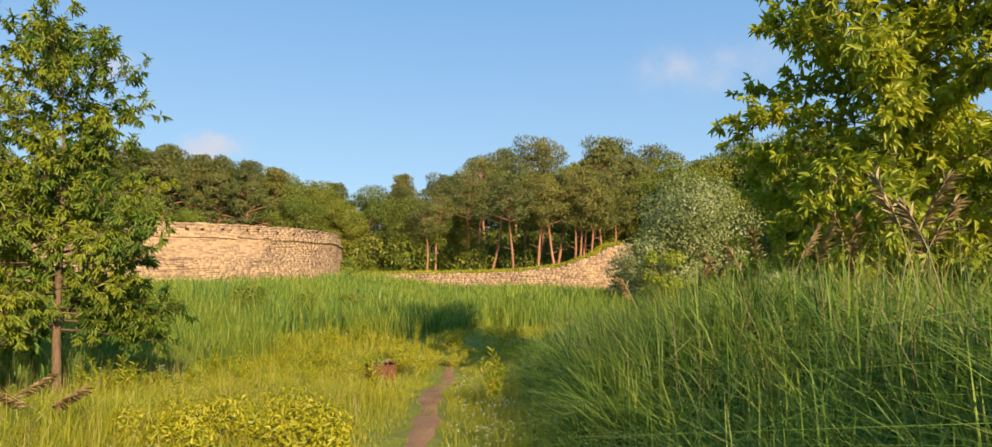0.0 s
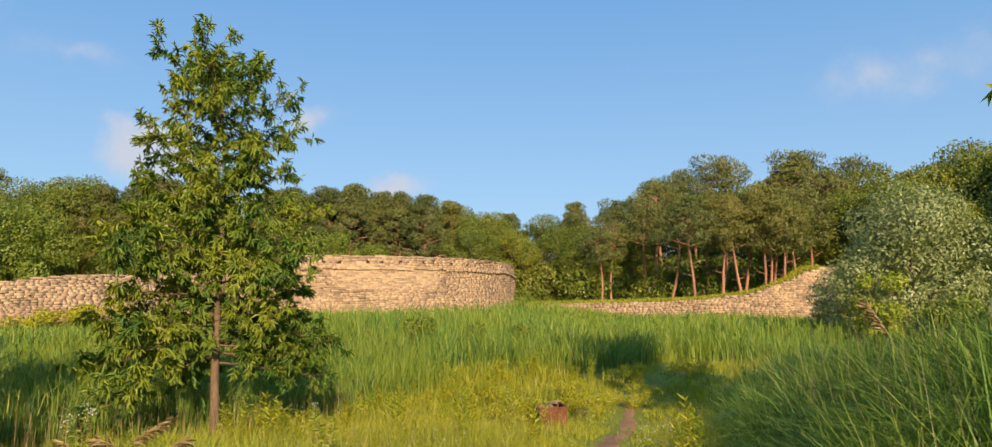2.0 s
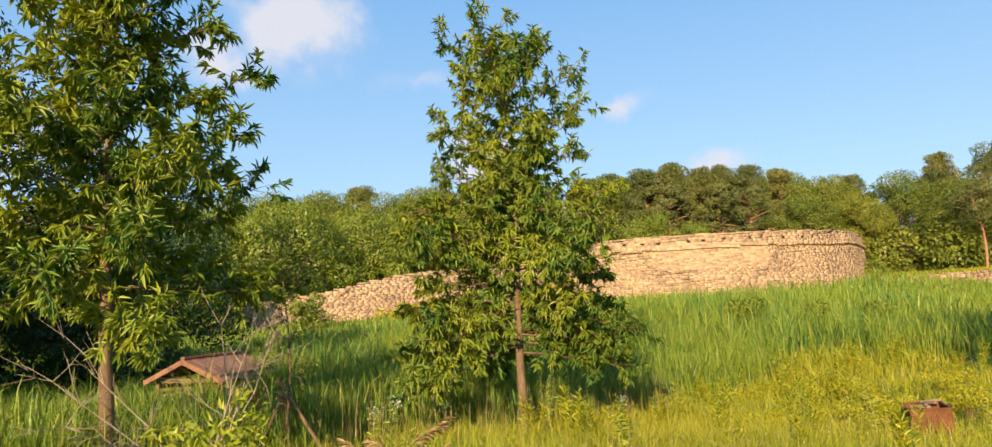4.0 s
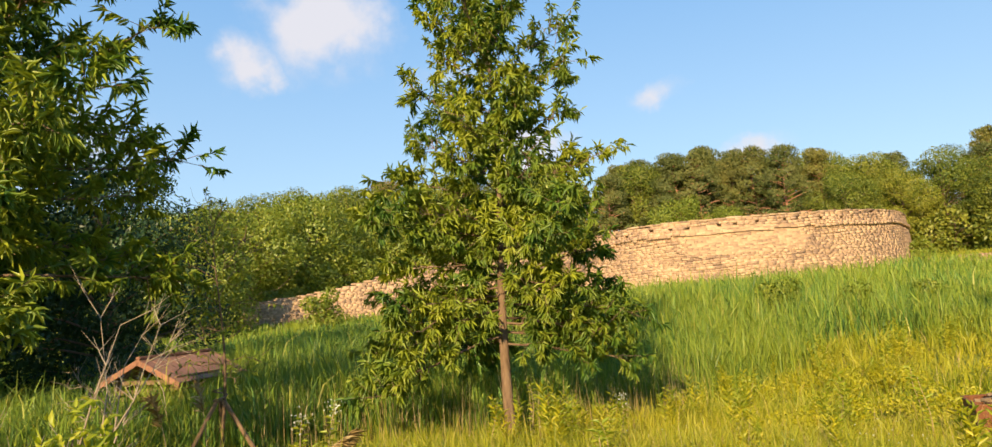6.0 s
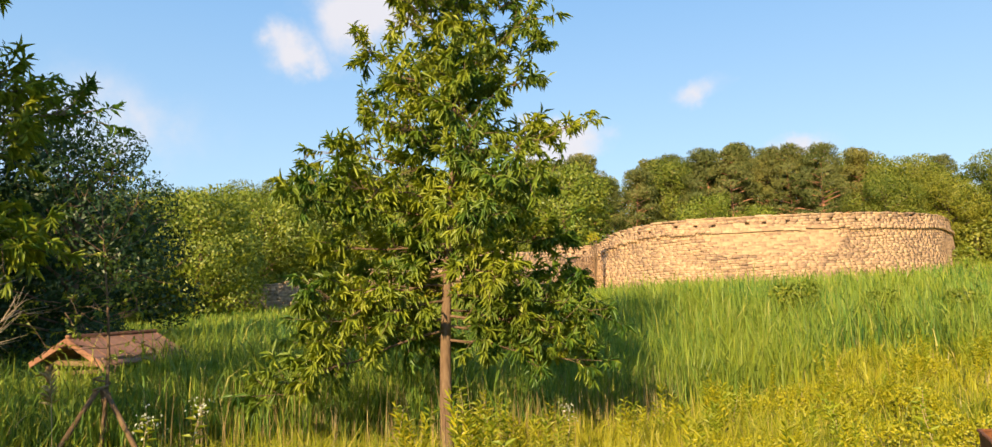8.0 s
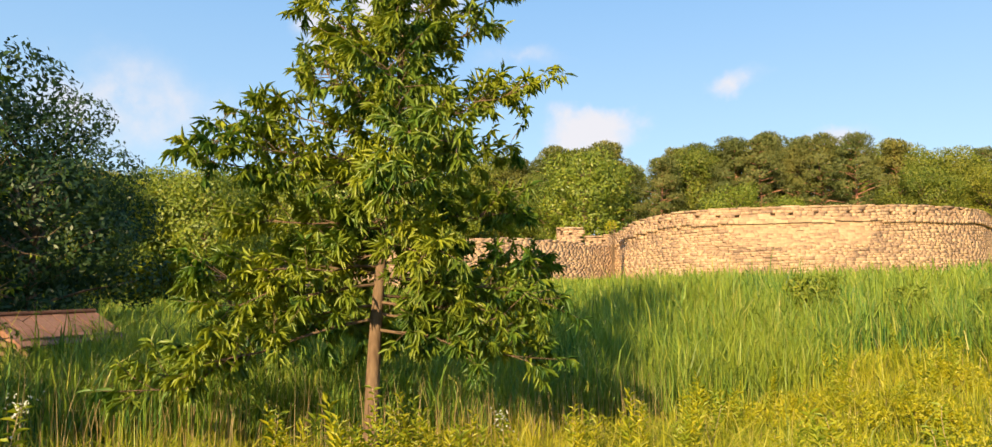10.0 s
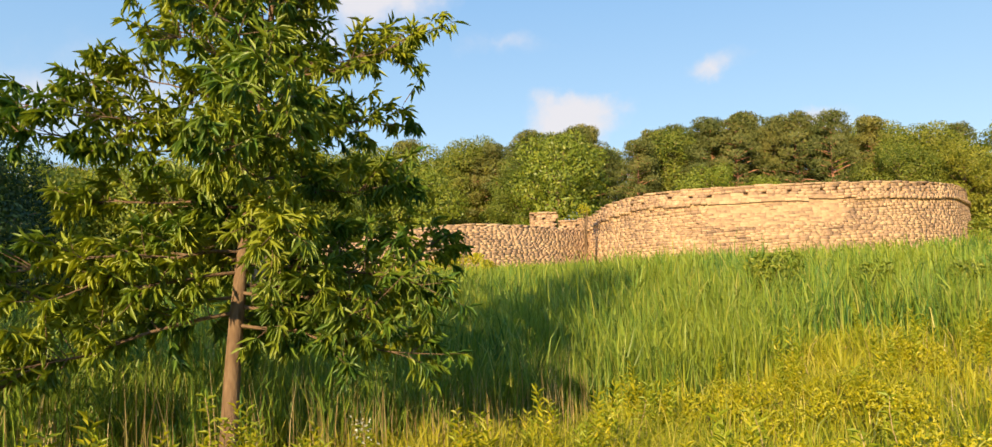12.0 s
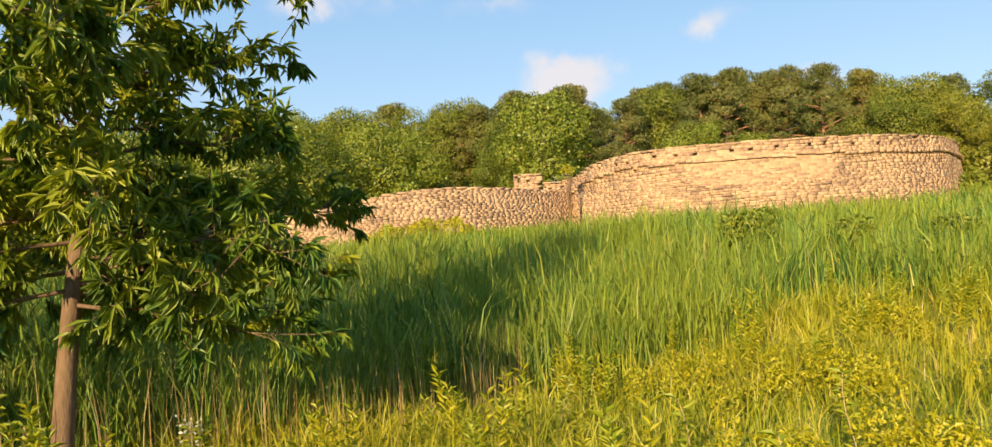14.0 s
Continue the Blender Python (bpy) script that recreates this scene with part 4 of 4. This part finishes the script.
def bare_shrub(base, H, seed, stems=9, label="leafless dead shrub with pale grey twigs"):
    rng = np.random.default_rng(seed)
    t = tagged(new("dead_shrub"), label, "shrub")
    t.location = (base[0], base[1], hz(*base))
    for k in range(stems):
        wood = []
        a = rng.uniform(0, 6.3)
        d = unit([math.cos(a) * 0.5, math.sin(a) * 0.5, 1.0])
        P = [np.array([0.05 * math.cos(a), 0.05 * math.sin(a), -0.05])]
        for i in range(6):
            d = unit(d + rng.normal(0, 0.16, 3))
            P.append(P[-1] + d * H / 6)
        wood.append((P, list(np.linspace(0.016, 0.003, 7))))
        for i in range(9):
            g = rng.integers(2, 7)
            e = unit(d + rng.normal(0, 0.6, 3))
            q = P[g] + e * H * rng.uniform(0.1, 0.3)
            wood.append(([P[g], (P[g] + q) / 2 + rng.normal(0, 0.02, 3), q], [0.006, 0.004, 0.0015]))
            for j in range(2):
                w = unit(e + rng.normal(0, 0.5, 3))
                wood.append(([(P[g] + q) / 2, (P[g] + q) / 2 + w * H * rng.uniform(0.06, 0.16)], [0.003, 0.0012]))
        part("stem", tubes_mesh("stem", wood, M_TWIG, 4), None, t)


M_TWIG = solid_mat("pale_dead_wood", [(0.3, (0.22, 0.16, 0.11)), (0.7, (0.42, 0.34, 0.25))], 5.0, 40.0, 0.9, 0.4, 0.005)
bare_shrub((-8.5, 7.7), 2.2, 3)
bare_shrub((-10.9, 9.4), 1.7, 5, 3)


def shrub(name, base, H, W, seed, material, label, leaf=(0.09, 0.035), per=420, lobes=14, stems=5, z0=0.12):
    rng = np.random.default_rng(seed)
    t = tagged(new(name), label, "shrub")
    t.location = (base[0], base[1], hz(*base))
    cs, rs, wood = [], [], []
    for k in range(lobes):
        a = k * 2.399 + rng.uniform(-0.4, 0.4)
        f = rng.uniform(z0, 0.9)
        r = W * math.sqrt(max(0.05, 1 - (f - 0.25) ** 2 * 1.6)) * rng.uniform(0.2, 0.95)
        c = np.array([math.cos(a) * r, math.sin(a) * r, f * H])
        cs.append(c)
        rs.append(min(W, H) * rng.uniform(0.22, 0.42))
        wood.append(([(0, 0, -0.05), c * [0.4, 0.4, 0.55], c], [0.012 * H, 0.008 * H, 0.003 * H]))
    part("stem", tubes_mesh("stem", wood, M_BARK, 4), None, t)
    per = per / min(rs)
    part("foliage", clump_crown(rng, cs, rs, per, leaf, material, 0.85), None, t)
    return t


shrub("green_shrub", (-10.5, 29.2), 1.6, 1.1, 5, M_BUSH, "rounded dark green shrub standing among the reeds", (0.13, 0.06), 260)
shrub("green_shrub", (-8.6, 30.5), 1.35, 0.9, 6, M_BUSH, "low green shrub among the reeds", (0.13, 0.06), 260)
shrub("green_shrub", (-6.9, 33.5), 1.25, 0.7, 7, M_BUSH, "low green shrub among the reeds", (0.13, 0.06), 260)
for k, (x, y, w, h) in enumerate(((-6.0, 20.6, 1.0, 0.55), (-7.0, 20.3, 0.8, 0.5), (-5.0, 21.0, 0.9, 0.55), (-3.6, 18.9, 0.7, 0.55), (-2.5, 19.4, 0.7, 0.6), (-3.5, 7.9, 0.8, 0.5), (-3.0, 7.5, 0.9, 0.5), (-2.6, 8.0, 0.8, 0.5), (-2.15, 7.7, 0.7, 0.48), (-1.9, 7.2, 0.6, 0.42), (-1.3, 21.5, 0.9, 0.6), (-3.2, 22.3, 0.9, 0.55), (-4.4, 17.9, 0.8, 0.5), (-5.2, 15.8, 0.6, 0.4), (-5.6, 24.5, 0.6, 0.5), (-1.6, 25.5, 1.0, 0.6), (0.2, 27.0, 1.0, 0.6), (-4.6, 13.4, 0.5, 0.35))):
    shrub("golden_shrub", (x, y), h, w, 80 + k, M_GOLD, "low spreading golden-yellow shrub in the meadow", (0.06, 0.026), 560, 14, z0=0.25)
shrub("yellow_shrub", (-6.4, 6.6), 0.95, 0.75, 41, M_YOUNG, "yellow-green leafy shrub below the oak", (0.13, 0.05), 130, 12)
shrub("yellow_shrub", (-7.0, 7.2), 1.2, 0.7, 42, M_YOUNG, "yellow-green leafy shrub below the oak", (0.13, 0.05), 130, 12)
shrub("leafy_bush", polar(-13.6, 40), 3.6, 1.3, 43, M_YOUNG, "bright yellow-green bush before the silvery tree", (0.22, 0.1), 200, 16)
shrub("leafy_bush", polar(-21.5, 30), 2.4, 2.2, 44, M_SILVER, "pale grey-green bush behind the tussock bank", (0.2, 0.07), 200, 18)
shrub("leafy_bush", polar(-17.5, 33), 2.2, 1.8, 45, M_BUSH, "green bush behind the tussock bank", (0.2, 0.09), 200, 16)
shrub("leafy_bush", polar(-10.4, 46), 2.2, 1.0, 47, M_SILVER, "pale bush beside the stone ramp", (0.2, 0.08), 200, 12)
shrub("ivy_bush", polar(11.9, 72.5), 1.9, 0.9, 48, M_BUSH, "small ivy-green bush beside the bastion's end", (0.25, 0.12), 200, 12)
shrub("round_bush", (-38.0, 29.2), 2.2, 1.5, 46, M_BUSH, "rounded yellow-green bush before the curtain wall", (0.22, 0.1), 170, 18)
for k, (x, y) in enumerate(((-37.6, 36.4), (-36.2, 38.2), (-35.2, 40.0))):
    shrub("creeper_mound", (x, y), 1.1, 1.5, 90 + k, M_GOLD, "yellow-green creeper mound at the curtain wall's foot", (0.2, 0.1), 140, 14)
shrub("creeper", (-34.6, 50.2), 4.7, 0.6, 94, M_GOLD, "yellow-green creeper hanging over the turret parapet", (0.2, 0.1), 60, 8, z0=0.82)


# ---- trees at the meadow's edge ----
def edge_trees():
    dk = broadleaf(101, 11.0, 4.4, M_DARK, (0.22, 0.10), 380, "dense dark green tree at the meadow's edge", 0.04, "dark_tree")
    xy = (-24.0, 7.8)
    dk.location = (*xy, hz(*xy) - 0.1)
    dk.scale = (1.0, 1.0, 1.0)
    for x, y, s, a in ((-21.6, 12.2, 0.62, 1.0), (-27.5, 13.0, 0.55, 2.2), (-18.8, 4.0, 0.8, 3.0), (-15.0, -2.5, 0.75, 4.1), (-22.0, -3.0, 0.95, 5.0)):
        plant(dk, (x, y), s, a, "dark trees at the meadow's edge")
    lt = broadleaf(104, 8.0, 4.2, M_BUSH, (0.22, 0.12), 380, "layered yellow-green tree beyond the reeds", 0.06, "layered_tree")
    xy = polar(71, 46, (-1.3, 9.0))
    lt.location = (*xy, hz(*xy) - 0.1)
    for az, d, s in ((76, 50, 0.9), (66, 56, 1.1), (61, 60, 1.25), (80, 44, 1.0), (54, 66, 1.2), (86, 48, 1.1)):
        plant(lt, polar(az, d, (-1.3, 9.0)), s, az, "layered trees beyond the reeds")
    # single trees behind the bastion
    rb = broadleaf(106, 8.0, 3.4, M_BUSH, (0.22, 0.12), 400, "rounded bright green tree behind the bastion", 0.05, "round_tree")
    for k, (az, d, s) in enumerate(((27.0, 76, 0.95), (37.3, 74, 1.45), (24.0, 82, 0.8))):
        xy = polar(az, d)
        if k == 0:
            rb.location = (*xy, hz(*xy))
            rb.scale = (s, s, s)
        else:
            plant(rb, xy, s, k * 2.0, "rounded trees behind the bastion")
    for az, d, s in ((-18.2, 62, 0.75), (-23.0, 55, 0.8), (-27, 50, 0.75), (-33, 48, 0.8)):
        plant(bl[int(d) % 3], polar(az, d), s, az, "trees behind the tussock bank")


edge_trees()


# ---- dry stalks, plumes and flowers ----
def dry_stalks():
    rng = np.random.default_rng(55)
    # standing straw among the reeds' front
    x = rng.uniform(-11.5, -8.0, 1500)
    y = 14 + (x + 8.7) * 0.0 + rng.uniform(-3.5, 5.5, 1500)
    k = (reed_zone(x, y) > -0.9) & (reed_zone(x, y) < 2.2)
    x, y = x[k], y[k]
    blades("reed_straw", x, y, rng.uniform(0.6, 1.35, len(x)), np.full(len(x), 0.010), rng, M_STRAW, "dry brown reed stems at the reed bed's front", "reeds", 0.10)
    x, y, r = scatter(2600, rng, 3.0, 30, -20, 100)
    k = (bank_zone(x, y) < 0) & (np.abs(x - trail_x(y)) > 0.8)
    blades("meadow_straw", x[k], y[k], rng.uniform(0.35, 0.8, k.sum()), 0.004 + 0.0008 * r[k], rng, M_STRAW, "scattered dry straw in the meadow grass", "grass", 0.3)
    x, y, r = scatter(1700, rng, 3.0, 22, -70, 0, 0, 8)
    k = bank_zone(x, y) > 0.5
    blades("bank_straw", x[k], y[k], rng.uniform(0.8, 1.5, k.sum()), 0.004 + 0.0006 * r[k], rng, M_STRAW, "dry straw stems standing above the tussock bank", "grass", 0.25)


def plume_stalk(base, H, seed, lean=0.25):
    """A tall dry grass stalk with a feathery head."""
    rng = np.random.default_rng(seed)
    t = tagged(new("plume_stalk"), "tall dry grass stalk with a feathery tan head", "grass stalk", "dry plume stalks")
    t.location = (base[0], base[1], hz(*base))
    a = rng.uniform(0, 6.3)
    P = [np.array([math.cos(a) * lean * H * f * f, math.sin(a) * lean * H * f * f, -0.03 + H * (f - 0.12 * f ** 3)]) for f in np.linspace(0, 1, 7)]
    part("stalk", tubes_mesh("stalk", [(P, list(np.linspace(0.006, 0.003, 7)))], M_STRAWWOOD, 5), None, t)
    n = 170 if lean > 0.3 else 70
    f = rng.uniform(0, 1, n)
    pos = P[-1][None] - np.outer(1 - f, P[-1] - P[-3]) * 0.9
    dirs = unit(P[-1] - P[-2])[None] * 1.2 + rng.normal(0, 0.30, (n, 3)) - [0, 0, 0.25]
    part("plume", leaves_mesh("plume", pos, dirs, 0.12, 0.0035, rng, M_STRAW, 0.4), None, t, "feathery tan seed head")


M_STRAWWOOD = solid_mat("dry_stalk", [(0.3, (0.30, 0.21, 0.1)), (0.7, (0.52, 0.40, 0.22))], 6.0, 40.0, 0.85, 0.2, 0.003)
dry_stalks()
for k, (az, d, h) in enumerate(((-21.0, 9.0, 1.6), (-22.5, 9.6, 1.7), (-20.2, 10.0, 1.5), (-24.0, 8.0, 1.5), (-18.5, 10.5, 1.4), (-15.0, 9.5, 1.4), (-29.5, 6.6, 1.75), (-31.5, 6.3, 1.8), (-30.4, 6.9, 1.6), (-33.0, 6.0, 1.5), (-26.5, 7.4, 1.5), (-12.0, 10.5, 1.3), (-27.8, 8.8, 1.7), (-23.3, 11.5, 1.6), (-17.0, 12.0, 1.5))):
    plume_stalk(polar(az, d), h, 200 + k)
for k, (x, y, h, ln) in enumerate(((-5.3, 7.9, 0.9, 0.7), (-5.0, 8.2, 0.85, 0.8), (-5.6, 8.4, 0.8, 0.8), (-6.3, 8.6, 1.0, 0.7), (-9.0, 8.9, 1.4, 0.15), (-9.2, 9.4, 1.5, 0.15))):
    plume_stalk((x, y), h, 230 + k, ln)


def weed(base, H, seed, flowers=False, label="tall leafy weed with pale yellow-green leaves"):
    rng = np.random.default_rng(seed)
    t = tagged(new("tall_weed"), label, "weed", "tall weeds in the meadow")
    t.location = (base[0], base[1], hz(*base))
    P = [np.array([0.05 * math.sin(f * 4 + seed), 0.05 * math.cos(f * 3 + seed), -0.03 + H * f]) for f in np.linspace(0, 1, 7)]
    part("stem", tubes_mesh("stem", [(P, list(np.linspace(0.008, 0.003, 7)))], M_STRAWWOOD, 5), None, t)
    n = 34
    f = np.linspace(0.2, 1, n)
    pos = np.stack([np.interp(f, np.linspace(0, 1, 7), np.array(P)[:, j]) for j in range(3)], -1)
    a = np.arange(n) * 2.399
    part("foliage", leaves_mesh("foliage", pos, np.stack([np.cos(a), np.sin(a), np.full(n, 0.5)], -1), 0.11, 0.035, rng, M_YOUNG, 0.3), None, t)
    if flowers:
        m = 40
        p = P[-1] + rng.normal(0, 0.06, (m, 3))
        tagged(part("flower_head", leaves_mesh("flower_head", p, rng.normal(0, 1, (m, 3)) + [0, 0, 1], 0.03, 0.02, rng, M_WHITE, 0.1), None, t, "small white flowers"), kind="stuff")


for k, (x, y, h, fl) in enumerate(((-7.75, 13.4, 1.0, False), (-7.55, 13.6, 0.8, False), (-7.2, 13.7, 0.7, False), (-7.9, 9.9, 0.85, True), (-8.15, 10.4, 0.9, True), (-7.2, 12.1, 0.8, False), (-6.9, 14.4, 0.75, True), (-4.9, 17.5, 0.8, False), (-3.4, 16.2, 0.9, False), (-4.1, 18.8, 0.9, False), (-2.0, 18.0, 0.8, False), (-6.5, 17.9, 0.8, False), (-4.5, 10.5, 0.7, False), (-5.5, 12.0, 0.6, False))):
    weed((x, y), h, 300 + k, fl)


def flowers():
    rng = np.random.default_rng(66)
    n = 1100
    y = rng.uniform(4, 16, n)
    x = np.where(rng.random(n) < 0.5, trail_x(y) + rng.uniform(0.4, 1.3, n), 0.5 + rng.normal(0.25, 0.3, n) - 0.02 * y)
    pick = wob(x, y, 2.5, 8.0) > 0.1
    x, y = x[pick], y[pick]
    xx, yy, r = scatter(700, rng, 3, 14, 20, 90)
    k = (reed_zone(xx, yy) < -0.3) & (np.abs(xx - trail_x(yy)) > 0.5)
    x, y = np.r_[x, xx[k]], np.r_[y, yy[k]]
    z = height(x, y) + rng.uniform(0.12, 0.3, len(x)) + 0.15 * smooth01(0.3, 0.8, x)
    rep = 6
    pos = np.repeat(np.stack([x, y, z], -1), rep, 0) + rng.normal(0, 0.004, (len(x) * rep, 3))
    me = leaves_mesh("clover_flowers", pos, rng.normal(0, 1, (len(pos), 3)) + [0, 0, 0.7], 0.015, 0.011, rng, M_WHITE, 0.1)
    tagged(new("clover_flowers", me), "tiny white clover flowers beside the trail", "flowers", kind="stuff")


flowers()


def yellow_weeds():
    """Slender yellow-green weed spikes, built three times and planted over the meadow."""
    rng = np.random.default_rng(91)
    tmpl = []
    for k in range(3):
        t = tagged(new("yellow_weed"), "slender yellow-green weed with upright leafy spikes", "weed", "yellow weeds in the meadow")
        for j in range(5):
            a, ln = rng.uniform(0, 6.3), rng.uniform(0.45, 0.85)
            e = np.array([math.cos(a) * 0.16, math.sin(a) * 0.16, ln])
            n = 26
            f = np.linspace(0.25, 1.0, n)
            g = np.arange(n) * 2.399
            part("spike", leaves_mesh("spike", np.outer(f, e) + [0.03 * j, 0.02 * k, 0], np.stack([np.cos(g) * 0.7, np.sin(g) * 0.7, np.full(n, 0.8)], -1), 0.09, 0.022, rng, M_GOLD if (j + k) % 2 else M_YOUNG, 0.3), None, t)
        tmpl.append(t)
    n = 0
    while n < 70:
        x, y = rng.uniform(-7.8, 0.5), rng.uniform(9.0, 28.0)
        if float(reed_zone(x, y)) > 0.3 or abs(x - float(trail_x(y))) < 0.9 or float(bank_zone(x, y)) > -0.4 or float(wob(x, y, 0.9, 7.0)) < 0.0:
            n += 0.2
            continue
        m = Matrix.LocRotScale((x, y, hz(x, y) - 0.02), Euler((0, 0, rng.uniform(0, 6.3))), None)
        if n < 3:
            tmpl[int(n)].matrix_basis = m
        else:
            c = copy_thing(tmpl[int(n) % 3], m)
            q = rng.uniform(0.7, 1.3)
            c.scale = (q, q, q)
        n += 1


yellow_weeds()


# ---- the bastion's single stones ----
for singles, wall in late:
    single_stones(singles, wall)
